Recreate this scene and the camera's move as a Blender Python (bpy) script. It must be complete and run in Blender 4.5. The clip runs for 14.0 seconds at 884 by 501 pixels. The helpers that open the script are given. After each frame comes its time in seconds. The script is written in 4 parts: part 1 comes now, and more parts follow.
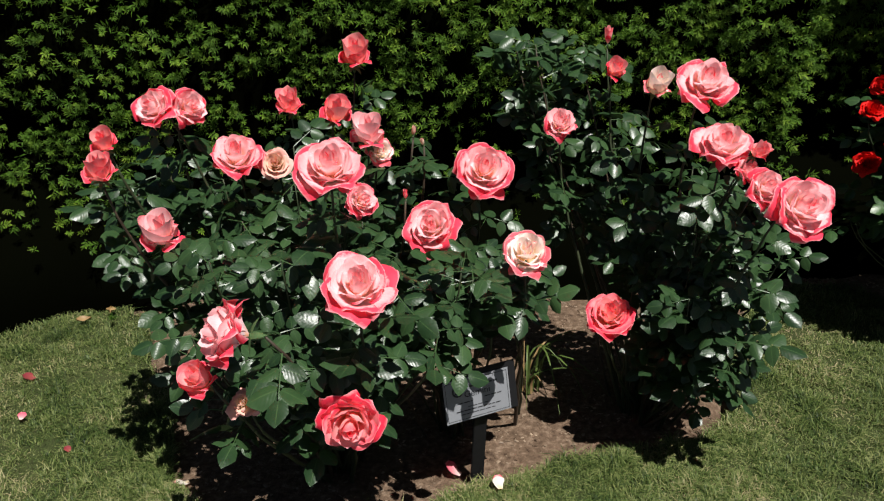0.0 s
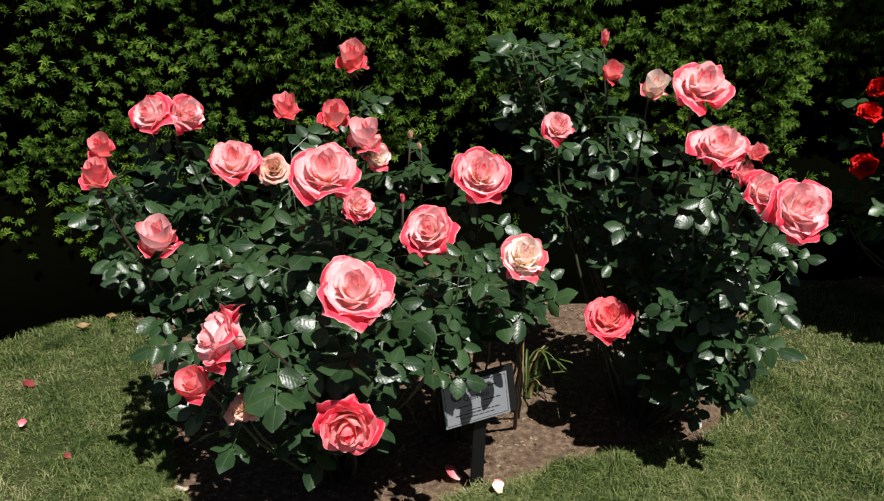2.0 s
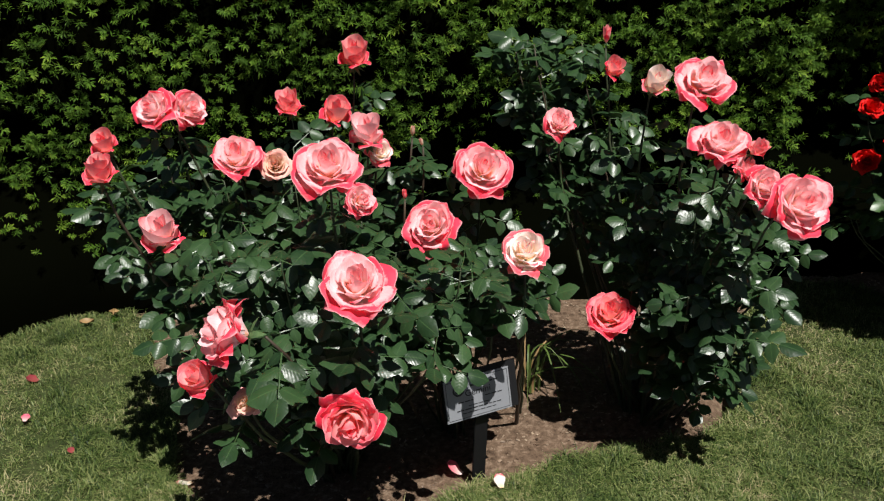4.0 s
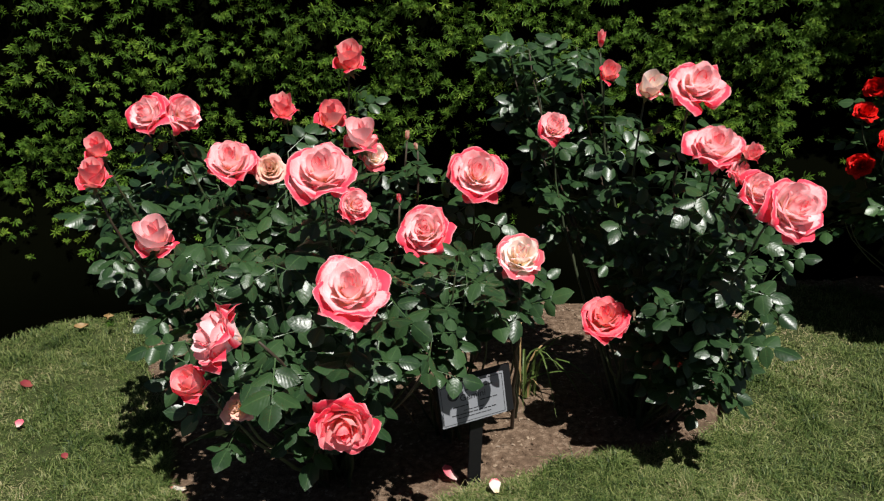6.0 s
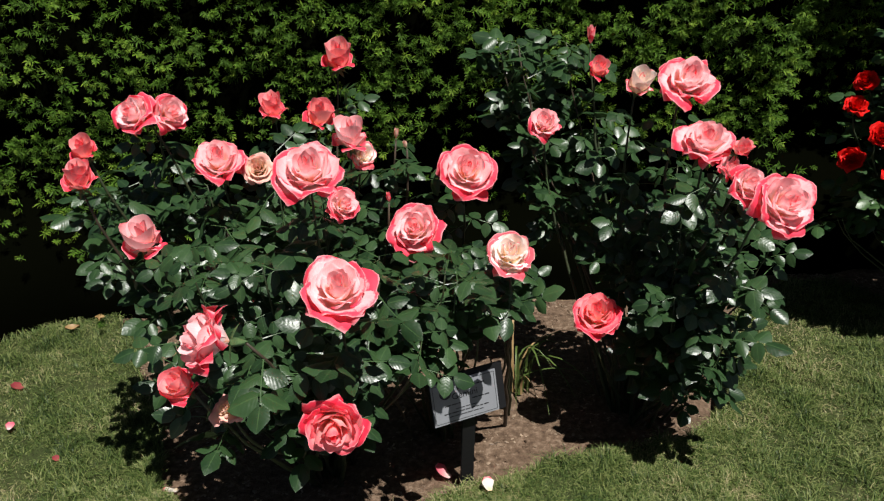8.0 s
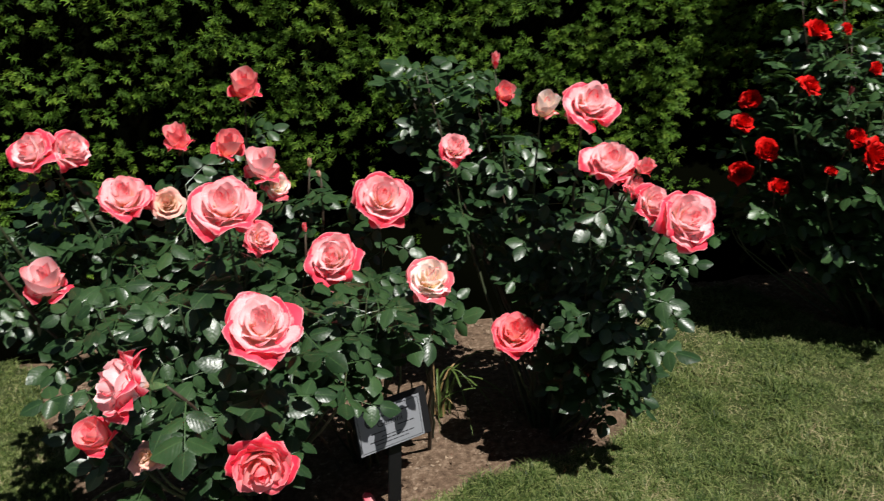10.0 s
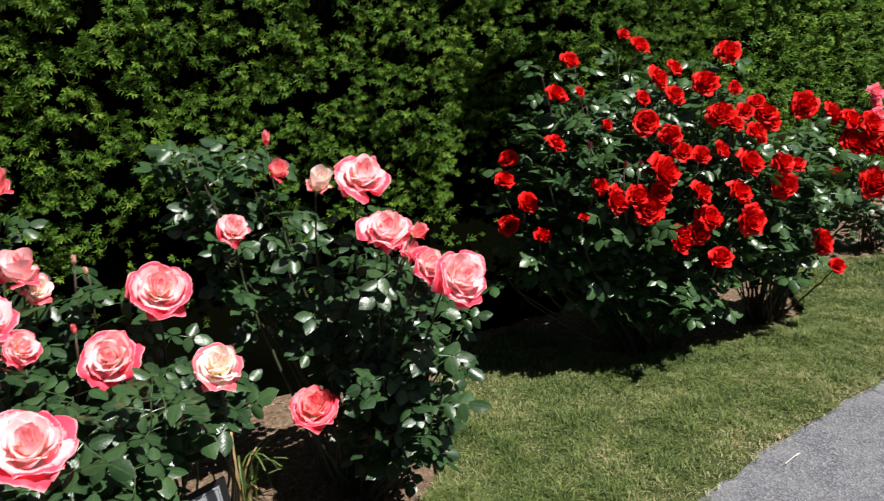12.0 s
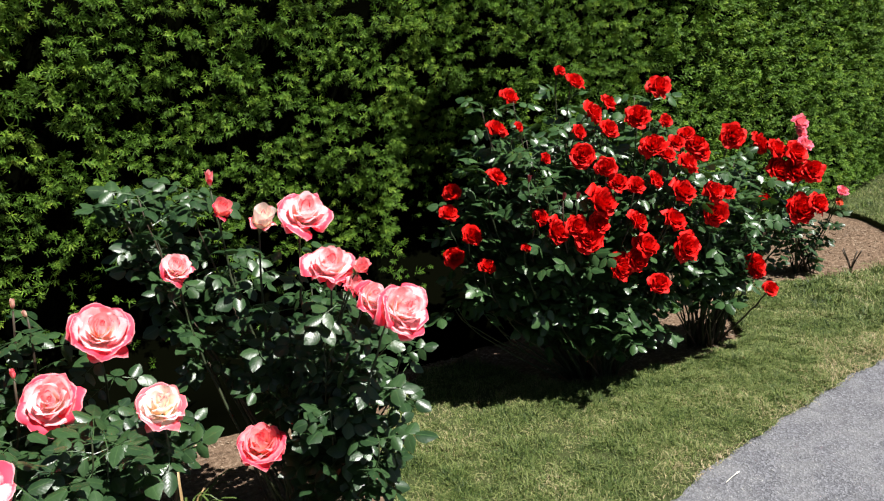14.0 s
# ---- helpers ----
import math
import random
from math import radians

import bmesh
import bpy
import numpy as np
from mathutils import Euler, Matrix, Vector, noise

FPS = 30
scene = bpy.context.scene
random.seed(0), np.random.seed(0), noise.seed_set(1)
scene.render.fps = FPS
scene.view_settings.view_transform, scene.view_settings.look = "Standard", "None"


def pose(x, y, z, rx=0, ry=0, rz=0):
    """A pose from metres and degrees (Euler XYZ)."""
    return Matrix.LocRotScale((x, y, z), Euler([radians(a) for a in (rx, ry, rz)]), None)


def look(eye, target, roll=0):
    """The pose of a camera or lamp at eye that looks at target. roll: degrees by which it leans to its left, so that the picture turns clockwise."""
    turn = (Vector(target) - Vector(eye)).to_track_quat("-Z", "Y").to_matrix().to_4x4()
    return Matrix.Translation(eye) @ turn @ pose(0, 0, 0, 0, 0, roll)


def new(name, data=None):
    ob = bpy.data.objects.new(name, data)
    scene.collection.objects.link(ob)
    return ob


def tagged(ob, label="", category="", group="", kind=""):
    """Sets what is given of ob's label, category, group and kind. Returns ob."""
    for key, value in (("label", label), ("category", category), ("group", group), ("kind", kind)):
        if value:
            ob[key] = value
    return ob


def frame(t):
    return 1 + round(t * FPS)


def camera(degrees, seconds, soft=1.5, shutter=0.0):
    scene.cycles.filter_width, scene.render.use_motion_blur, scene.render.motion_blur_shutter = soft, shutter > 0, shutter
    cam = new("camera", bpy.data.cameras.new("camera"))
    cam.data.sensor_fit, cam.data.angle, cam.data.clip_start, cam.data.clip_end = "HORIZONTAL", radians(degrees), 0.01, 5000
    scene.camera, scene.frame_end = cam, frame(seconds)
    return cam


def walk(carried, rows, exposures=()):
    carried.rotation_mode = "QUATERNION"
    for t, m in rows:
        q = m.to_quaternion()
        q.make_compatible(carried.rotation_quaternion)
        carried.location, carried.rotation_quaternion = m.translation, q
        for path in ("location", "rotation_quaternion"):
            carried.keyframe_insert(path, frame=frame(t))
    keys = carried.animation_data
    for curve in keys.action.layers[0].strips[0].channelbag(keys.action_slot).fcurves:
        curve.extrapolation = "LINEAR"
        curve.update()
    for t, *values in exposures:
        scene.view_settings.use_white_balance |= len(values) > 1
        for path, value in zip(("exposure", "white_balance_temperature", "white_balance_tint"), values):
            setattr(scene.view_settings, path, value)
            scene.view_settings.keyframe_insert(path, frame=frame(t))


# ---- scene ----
cam = camera(59.8, 14.0, soft=1.2, shutter=0.5)
PATH = [
    (0, (0.115, -0.156, 1.465), (0.01, 1.684, 0.689), -3.1),
    (0.5, (0.114, -0.154, 1.466), (0.015, 1.689, 0.694), -3.0),
    (1, (0.117, -0.155, 1.465), (0.013, 1.686, 0.692), -3.2),
    (1.5, (0.12, -0.158, 1.463), (0.01, 1.686, 0.696), -3.5),
    (2, (0.124, -0.159, 1.464), (0.016, 1.686, 0.7), -3.5),
    (2.5, (0.127, -0.166, 1.464), (0.014, 1.68, 0.702), -3.4),
    (3, (0.124, -0.166, 1.462), (0.01, 1.677, 0.694), -3.5),
    (5.5, (0.128, -0.162, 1.464), (0.015, 1.679, 0.691), -3.6),
    (6, (0.13, -0.162, 1.463), (0.025, 1.684, 0.7), -3.5),
    (6.5, (0.135, -0.159, 1.464), (0.036, 1.688, 0.704), -3.6),
    (7, (0.137, -0.156, 1.463), (0.034, 1.685, 0.69), -3.9),
    (9.3, (0.148, -0.149, 1.471), (0.152, 1.697, 0.702), -3.5),
    (9.5, (0.141, -0.15, 1.474), (0.184, 1.701, 0.718), -3.5),
    (10, (0.116, -0.154, 1.483), (0.266, 1.698, 0.744), -3.7),
    (10.5, (0.091, -0.162, 1.493), (0.397, 1.685, 0.787), -3.7),
    (11, (0.092, -0.172, 1.502), (0.542, 1.658, 0.834), -4.1),
    (11.5, (0.117, -0.176, 1.509), (0.698, 1.623, 0.856), -4.0),
    (12, (0.144, -0.193, 1.514), (0.821, 1.584, 0.893), -4.6),
    (12.5, (0.165, -0.216, 1.52), (0.886, 1.549, 0.915), -5.0),
    (13, (0.172, -0.237, 1.524), (0.928, 1.521, 0.941), -5.0),
    (13.5, (0.165, -0.245, 1.526), (0.956, 1.505, 0.966), -5.1),
    (14, (0.158, -0.248, 1.525), (0.958, 1.501, 0.977), -5.0),
]
walk(cam, [(t, look(eye, target, roll)) for t, eye, target, roll in PATH],
     [(0, 0.56), (9.3, 0.56), (10.4, 0.60), (11.2, 0.80), (12.5, 1.16), (14, 1.28)])

# ---- world, sun ----
SUN = Vector((0.32, -0.48, 1.0)).normalized()
world = bpy.data.worlds.new("sky")
scene.world = world
world.use_nodes = True
wn = world.node_tree
sky = wn.nodes.new("ShaderNodeTexSky")
sky.sky_type, sky.sun_disc = "NISHITA", False
sky.sun_elevation, sky.sun_rotation = math.asin(SUN.z), math.atan2(SUN.x, SUN.y)
wn.links.new(sky.outputs[0], wn.nodes["Background"].inputs[0])
wn.nodes["Background"].inputs[1].default_value = 0.018
sun_data = bpy.data.lights.new("sun", "SUN")
sun_data.energy, sun_data.angle, sun_data.color = 5.0, radians(0.5), (1.0, 0.975, 0.93)
sun = new("sun", sun_data)
sun.matrix_world = look(SUN * 20, (0, 0, 0))


# ---- materials ----
class Nodes:
    """A node material under construction."""

    def __init__(self, name):
        self.mat = bpy.data.materials.new(name)
        self.mat.use_nodes = True
        self.nt = self.mat.node_tree
        self.bsdf = self.nt.nodes["Principled BSDF"]
        self.out = self.nt.nodes["Material Output"]

    def add(self, kind, **sockets):
        node = self.nt.nodes.new("ShaderNode" + kind)
        for key, value in sockets.items():
            self.put(node, key, value)
        return node

    def put(self, node, key, value):
        socket = node.inputs[int(key[1:])] if key[0] == "i" and key[1:].isdigit() else node.inputs[key.replace("_", " ")]
        if isinstance(value, bpy.types.NodeSocket):
            self.nt.links.new(value, socket)
        else:
            socket.default_value = value

    def noise(self, scale, detail=4.0, rough=0.55, vector=None):
        node = self.add("TexNoise", Scale=scale, Detail=detail, Roughness=rough)
        node.inputs["Vector"].default_value = (0, 0, 0)
        self.nt.links.new(vector or self.coords(), node.inputs["Vector"])
        return node.outputs[0]

    def coords(self, out="Object"):
        return self.add("TexCoord").outputs[out]

    def place(self):
        return self.add("NewGeometry").outputs["Position"]

    def ramp(self, fac, *stops):
        node = self.add("ValToRGB", Fac=fac)
        ramp = node.color_ramp
        while len(ramp.elements) < len(stops):
            ramp.elements.new(0.5)
        for element, (where, colour) in zip(ramp.elements, stops):
            element.position, element.color = where, (*colour, 1)
        return node.outputs[0]

    def mix(self, fac, a, b, blend="MIX"):
        node = self.nt.nodes.new("ShaderNodeMix")
        node.data_type, node.blend_type = "RGBA", blend
        for index, value in ((0, fac), (6, a), (7, b)):
            if isinstance(value, bpy.types.NodeSocket):
                self.nt.links.new(value, node.inputs[index])
            else:
                node.inputs[index].default_value = (*value, 1) if isinstance(value, tuple) else value
        return node.outputs[2]

    def maths(self, op, a, b=0.0, c=0.0):
        node = self.nt.nodes.new("ShaderNodeMath")
        node.operation = op
        for index, value in enumerate((a, b, c)):
            if isinstance(value, bpy.types.NodeSocket):
                self.nt.links.new(value, node.inputs[index])
            else:
                node.inputs[index].default_value = value
        return node.outputs[0]

    def bump(self, height, strength, distance):
        node = self.add("Bump", Height=height, Strength=strength, Distance=distance)
        self.put(self.bsdf, "Normal", node.outputs[0])
        return node.outputs[0]

    def surface(self, colour, rough, **more):
        self.put(self.bsdf, "Base_Color", (*colour, 1) if isinstance(colour, tuple) else colour)
        self.put(self.bsdf, "Roughness", rough)
        for key, value in more.items():
            self.put(self.bsdf, key, value)

    def thin(self, colour, share):
        """Lets a share of the light through, as petals and leaves do."""
        glow = self.add("BsdfTranslucent", Color=colour)
        both = self.add("MixShader", Fac=share)
        self.nt.links.new(self.bsdf.outputs[0], both.inputs[1])
        self.nt.links.new(glow.outputs[0], both.inputs[2])
        self.nt.links.new(both.outputs[0], self.out.inputs[0])


def petal_material(name, base, middle, edge, where=(0.25, 0.6, 0.98), share=0.22, rough=0.55, rim_glint=(0.95, 0.74, 0.71), sheen=0.05, pale=None):
    n = Nodes(name)
    uv = n.add("SeparateXYZ", Vector=n.coords("UV"))
    side = n.maths("POWER", n.maths("ABSOLUTE", n.maths("MULTIPLY_ADD", uv.outputs[0], 2.0, -1.0)), 3.0)
    along = n.maths("MULTIPLY_ADD", side, 0.22, uv.outputs[1])
    fleck = n.noise(9.0, 3.0, vector=n.coords("UV"))
    along = n.maths("ADD", along, n.maths("MULTIPLY_ADD", fleck, 0.3, -0.15))
    chance = n.add("ObjectInfo").outputs["Random"]
    along = n.maths("ADD", along, n.maths("MULTIPLY_ADD", chance, 0.22, -0.11))
    depth = n.nt.nodes.new("ShaderNodeUVMap")
    depth.uv_map = "layer"
    layer = n.add("SeparateXYZ", Vector=depth.outputs[0]).outputs[0]
    along = n.maths("ADD", n.maths("MULTIPLY", along, 0.78), n.maths("MULTIPLY_ADD", layer, 0.52, -0.12))
    # innermost petals drawn towards the deeper colour, painting in the glow between them
    along = n.maths("ADD", along, n.maths("MULTIPLY", n.maths("MAXIMUM", n.maths("SUBTRACT", 0.30, layer), 0.0), 1.1))
    stops = [(where[0], base), (where[1], middle), (where[2], edge)]
    if pale:
        stops.insert(1, (0.5 * where[0] + 0.5 * where[1], pale))
    colour = n.ramp(along, *stops)
    veins = n.add("TexWave", Vector=n.coords("UV"), Scale=5.0, Distortion=5.0, Detail=3.0)
    colour = n.mix(n.maths("MULTIPLY", veins.outputs[1], 0.07), colour, edge)
    # lighter band painted on the petal's edge for the sun its roll catches
    glint_mask = n.ramp(n.maths("ADD", uv.outputs[1], n.maths("MULTIPLY_ADD", fleck, 0.16, -0.08)), (0.93, (0, 0, 0)), (1.0, (0.4, 0.4, 0.4)))
    colour = n.mix(glint_mask, colour, rim_glint)
    n.surface(colour, rough, Specular_IOR_Level=0.18, Sheen_Weight=sheen, Sheen_Roughness=0.4)
    n.bump(veins.outputs[1], 0.05, 0.001)
    share = n.maths("MULTIPLY_ADD", n.maths("MAXIMUM", n.maths("SUBTRACT", 0.45, layer), 0.0), 0.38, share)
    n.thin(n.mix(0.25, colour, tuple(c * q for c, q in zip(middle, (1.0, 0.6, 0.55)))), share)
    return n.mat


def leaf_material(name, dark, light, share=0.08, rough=0.35):
    n = Nodes(name)
    uv = n.add("SeparateXYZ", Vector=n.coords("UV"))
    across = n.maths("ABSOLUTE", n.maths("MULTIPLY_ADD", uv.outputs[0], 2.0, -1.0))
    rib = n.maths("SINE", n.maths("MULTIPLY", n.maths("SUBTRACT", uv.outputs[1], n.maths("MULTIPLY", across, 0.22)), 42.0))
    tone = n.noise(22.0, 3.0)
    isle = n.add("NewGeometry").outputs["Random Per Island"]
    fac = n.maths("ADD", n.maths("MULTIPLY", tone, 0.6), n.maths("MULTIPLY", isle, 0.5))
    colour = n.ramp(fac, (0.25, dark), (0.85, light))
    mid = n.maths("LESS_THAN", across, 0.05)
    colour = n.mix(n.maths("MULTIPLY", mid, 0.45), colour, (light[0] * 1.8, light[1] * 1.6, light[2] * 1.6))
    n.surface(colour, n.maths("MULTIPLY_ADD", tone, 0.22, rough - 0.1), Specular_IOR_Level=0.43)
    n.bump(n.maths("MULTIPLY_ADD", rib, 0.05, n.noise(55.0, 2.0)), 0.5, 0.0025)
    n.thin(n.mix(0.5, colour, (0.12, 0.25, 0.02)), share)
    return n.mat


def stem_material(name, low, high):
    n = Nodes(name)
    fac = n.noise(14.0)
    n.surface(n.ramp(fac, (0.3, low), (0.7, high)), 0.6)
    n.bump(n.noise(90.0), 0.4, 0.002)
    return n.mat


PINK = petal_material("petal_salmon", (1.0, 0.50, 0.30), (0.99, 0.42, 0.445), (0.95, 0.055, 0.105), (0.22, 0.94, 1.18), share=0.30, pale=(1.0, 0.86, 0.87), rim_glint=(1.0, 0.90, 0.90))
CORAL = petal_material("petal_coral", (1.0, 0.40, 0.16), (0.98, 0.24, 0.28), (0.94, 0.035, 0.08), (0.22, 0.86, 1.12), share=0.34, pale=(1.0, 0.62, 0.58), rim_glint=(1.0, 0.80, 0.80))
CREAM = petal_material("petal_cream", (1.0, 0.72, 0.34), (1.0, 0.92, 0.86), (0.94, 0.12, 0.16), (0.20, 0.92, 1.18), share=0.30, pale=(1.0, 0.95, 0.84), rim_glint=(1.0, 0.95, 0.92))
RED = petal_material("petal_red", (0.42, 0.0015, 0.0015), (0.55, 0.003, 0.0025), (0.62, 0.006, 0.004), share=0.18, rough=0.6, rim_glint=(0.62, 0.008, 0.006), sheen=0.0)
ORANGE = petal_material("petal_orange", (0.85, 0.45, 0.05), (0.82, 0.22, 0.03), (0.80, 0.08, 0.03))
BLUSH = petal_material("petal_blush", (0.92, 0.74, 0.66), (0.90, 0.30, 0.34), (0.82, 0.08, 0.16))
FADED = petal_material("petal_faded", (0.30, 0.10, 0.08), (0.36, 0.07, 0.07), (0.26, 0.04, 0.05), rim_glint=(0.4, 0.15, 0.12))
WITHERED = petal_material("petal_withered", (0.55, 0.32, 0.12), (0.86, 0.66, 0.48), (0.84, 0.42, 0.36), rough=0.8)
LEAF = leaf_material("rose_leaf", (0.008, 0.023, 0.009), (0.034, 0.072, 0.024), share=0.07, rough=0.35)
LEAF_RED = leaf_material("rose_leaf_bright", (0.011, 0.030, 0.011), (0.044, 0.092, 0.029), rough=0.33)
CANE = stem_material("rose_cane", (0.012, 0.026, 0.008), (0.034, 0.040, 0.015))
BARK = stem_material("old_cane", (0.024, 0.016, 0.010), (0.06, 0.042, 0.024))
CALYX = stem_material("calyx", (0.04, 0.09, 0.03), (0.08, 0.15, 0.05))


def hedge_material():
    n = Nodes("yew_needles")
    big = n.noise(2.2, 3.0, vector=n.place())
    uv = n.add("SeparateXYZ", Vector=n.coords("UV"))
    fac = n.maths("ADD", n.maths("MULTIPLY", uv.outputs[0], 0.35), n.maths("MULTIPLY", big, 0.35))
    fac = n.maths("ADD", fac, n.maths("MULTIPLY", uv.outputs[1], 0.35))
    colour = n.ramp(fac, (0.20, (0.022, 0.054, 0.007)), (0.60, (0.079, 0.160, 0.016)), (0.95, (0.27, 0.37, 0.045)))
    n.surface(colour, 0.55, Specular_IOR_Level=0.16)
    n.thin(colour, 0.2)
    return n.mat


def soil_material():
    n = Nodes("garden_soil")
    at = n.place()
    big, small = n.noise(2.5, 5.0, 0.6, at), n.noise(45.0, 6.0, 0.65, at)
    colour = n.ramp(small, (0.32, (0.045, 0.029, 0.019)), (0.52, (0.135, 0.090, 0.060)), (0.72, (0.29, 0.21, 0.15)))
    colour = n.mix(n.maths("MULTIPLY", big, 0.5), colour, (0.125, 0.082, 0.055))
    n.surface(colour, 0.95, Specular_IOR_Level=0.1)
    n.bump(n.maths("ADD", small, n.maths("MULTIPLY", n.noise(140.0, 4.0, 0.6, at), 0.6)), 0.8, 0.012)
    return n.mat


def turf_material():
    n = Nodes("turf")
    at = n.place()
    big, small = n.noise(3.0, 4.0, 0.6, at), n.noise(70.0, 5.0, 0.7, at)
    colour = n.ramp(small, (0.3, (0.018, 0.029, 0.009)), (0.6, (0.050, 0.072, 0.020)), (0.8, (0.13, 0.13, 0.06)))
    colour = n.mix(n.maths("MULTIPLY", big, 0.4), colour, (0.09, 0.08, 0.035))
    n.surface(colour, 0.9, Specular_IOR_Level=0.15)
    n.bump(small, 0.9, 0.02)
    return n.mat


def grass_material():
    n = Nodes("grass_blades")
    isle = n.add("NewGeometry").outputs["Random Per Island"]
    big = n.noise(4.0, 4.0, 0.6, n.place())
    fac = n.maths("ADD", n.maths("MULTIPLY", isle, 0.6), n.maths("MULTIPLY_ADD", big, 0.85, -0.20))
    fac = n.maths("ADD", fac, n.add("SeparateXYZ", Vector=n.coords("UV")).outputs[0])
    colour = n.ramp(fac, (0.14, (0.015, 0.034, 0.009)), (0.48, (0.087, 0.131, 0.031)), (0.76, (0.212, 0.238, 0.086)), (1.0, (0.46, 0.36, 0.23)))
    n.surface(colour, 0.5, Specular_IOR_Level=0.3)
    n.thin(colour, 0.25)
    return n.mat


def gravel_material():
    n = Nodes("fine_gravel")
    at = n.place()
    cells = n.add("TexVoronoi", Vector=at, Scale=150.0)
    small, big = n.noise(60.0, 6.0, 0.7, at), n.noise(1.8, 4.0, 0.5, at)
    grain = n.maths("ADD", n.maths("MULTIPLY", n.add("SeparateColor", Color=cells.outputs["Color"]).outputs[0], 0.5), n.maths("MULTIPLY", small, 0.5))
    colour = n.ramp(grain, (0.2, (0.052, 0.053, 0.060)), (0.55, (0.107, 0.109, 0.125)), (0.85, (0.22, 0.222, 0.245)))
    colour = n.mix(n.maths("MULTIPLY", big, 0.35), colour, (0.12, 0.115, 0.115))
    worn = n.noise(7.0, 5.0, 0.65, at)
    colour = n.mix(n.ramp(worn, (0.42, (0, 0, 0)), (0.62, (0.55, 0.55, 0.55))), colour, (0.165, 0.165, 0.172))
    n.surface(colour, 0.9, Specular_IOR_Level=0.2)
    n.bump(n.maths("ADD", cells.outputs["Distance"], small), 0.7, 0.006)
    return n.mat


def plain(name, colour, rough, metal=0.0, grain=60.0):
    n = Nodes(name)
    spots = n.noise(grain, 4.0)
    n.surface(n.mix(n.maths("MULTIPLY", spots, 0.35), colour, tuple(c * 0.6 for c in colour)), n.maths("MULTIPLY_ADD", spots, 0.2, rough - 0.1), Metallic=metal)
    return n.mat


YEW, SOIL, TURF, GRASS, GRAVEL = hedge_material(), soil_material(), turf_material(), grass_material(), gravel_material()
# near-black and without gloss: the hedge's inner shade is put into this colour
YEW_CORE_SHADE = plain("yew_branches", (0.0012, 0.0014, 0.0006), 1.0, grain=20.0)
YEW_CORE_SHADE.node_tree.nodes["Principled BSDF"].inputs["Specular IOR Level"].default_value = 0.0
BLACK = plain("black_painted_metal", (0.008, 0.008, 0.009), 0.65)
BLACK.node_tree.nodes["Principled BSDF"].inputs["Specular IOR Level"].default_value = 0.2
SILVER = plain("engraved_plate", (0.21, 0.218, 0.235), 0.5, metal=0.0, grain=200.0)
INK = plain("engraved_ink", (0.018, 0.019, 0.021), 0.7)
CHIP = stem_material("wood_chips", (0.07, 0.042, 0.026), (0.34, 0.25, 0.17))
STONE = stem_material("pebbles", (0.11, 0.11, 0.115), (0.30, 0.30, 0.30))
STRAW = stem_material("dry_leaf", (0.16, 0.09, 0.03), (0.35, 0.24, 0.11))
BONE = stem_material("bleached_twig", (0.5, 0.47, 0.42), (0.7, 0.67, 0.6))
STRAP = leaf_material("strap_leaf", (0.04, 0.075, 0.015), (0.11, 0.16, 0.04), share=0.2, rough=0.45)


# ---- building helpers ----
def mesh(name, verts, faces, material, uvs=None, smooth=True):
    me = bpy.data.meshes.new(name)
    me.from_pydata([tuple(v) for v in verts], [], [tuple(f) for f in faces])
    me.materials.append(material)
    if uvs is not None:
        layer = me.uv_layers.new(name="uv")
        index = np.empty(len(me.loops), dtype=np.int32)
        me.loops.foreach_get("vertex_index", index)
        layer.data.foreach_set("uv", np.asarray(uvs, dtype=np.float32)[index].ravel())
    me.polygons.foreach_set("use_smooth", [smooth] * len(me.polygons))
    me.update()
    return me


def part(name, me, parent, label="", m=None):
    ob = new(name, me)
    ob.parent = parent
    if m is not None:
        ob.matrix_basis = m
    return tagged(ob, label)


def thing(name, at, label, category, group="", kind=""):
    ob = new(name)
    ob.location = at
    ob.empty_display_size = 0.1
    return tagged(ob, label, category, group, kind)


def grid_faces(rows, cols):
    return [(r * cols + c, r * cols + c + 1, (r + 1) * cols + c + 1, (r + 1) * cols + c) for r in range(rows - 1) for c in range(cols - 1)]


def tube(points, radii, sides=6):
    """Vertices and faces of a tapering tube along points."""
    verts, faces = [], []
    points = [Vector(p) for p in points]
    for i, p in enumerate(points):
        along = (points[min(i + 1, len(points) - 1)] - points[max(i - 1, 0)]).normalized()
        a = along.orthogonal().normalized() if i == 0 else (a - along * a.dot(along)).normalized()
        b = along.cross(a)
        verts += [p + (a * math.cos(k * math.tau / sides) + b * math.sin(k * math.tau / sides)) * radii[i] for k in range(sides)]
    for i in range(len(points) - 1):
        for k in range(sides):
            j = (k + 1) % sides
            faces.append((i * sides + k, i * sides + j, (i + 1) * sides + j, (i + 1) * sides + k))
    faces.append(tuple(range(sides))[::-1])
    faces.append(tuple(range((len(points) - 1) * sides, len(points) * sides)))
    return verts, faces


def bent(a, b, c, d, steps):
    """Points of a Bezier curve."""
    a, b, c, d = Vector(a), Vector(b), Vector(c), Vector(d)
    return [a * (1 - s) ** 3 + b * 3 * s * (1 - s) ** 2 + c * 3 * s * s * (1 - s) + d * s ** 3 for s in (i / steps for i in range(steps + 1))]


def box(size, bevel=0.0):
    bm = bmesh.new()
    bmesh.ops.create_cube(bm, size=1.0, matrix=Matrix.Diagonal((*size, 1)))
    if bevel:
        bmesh.ops.bevel(bm, geom=bm.edges[:], offset=bevel, segments=2, affect="EDGES")
    return bm


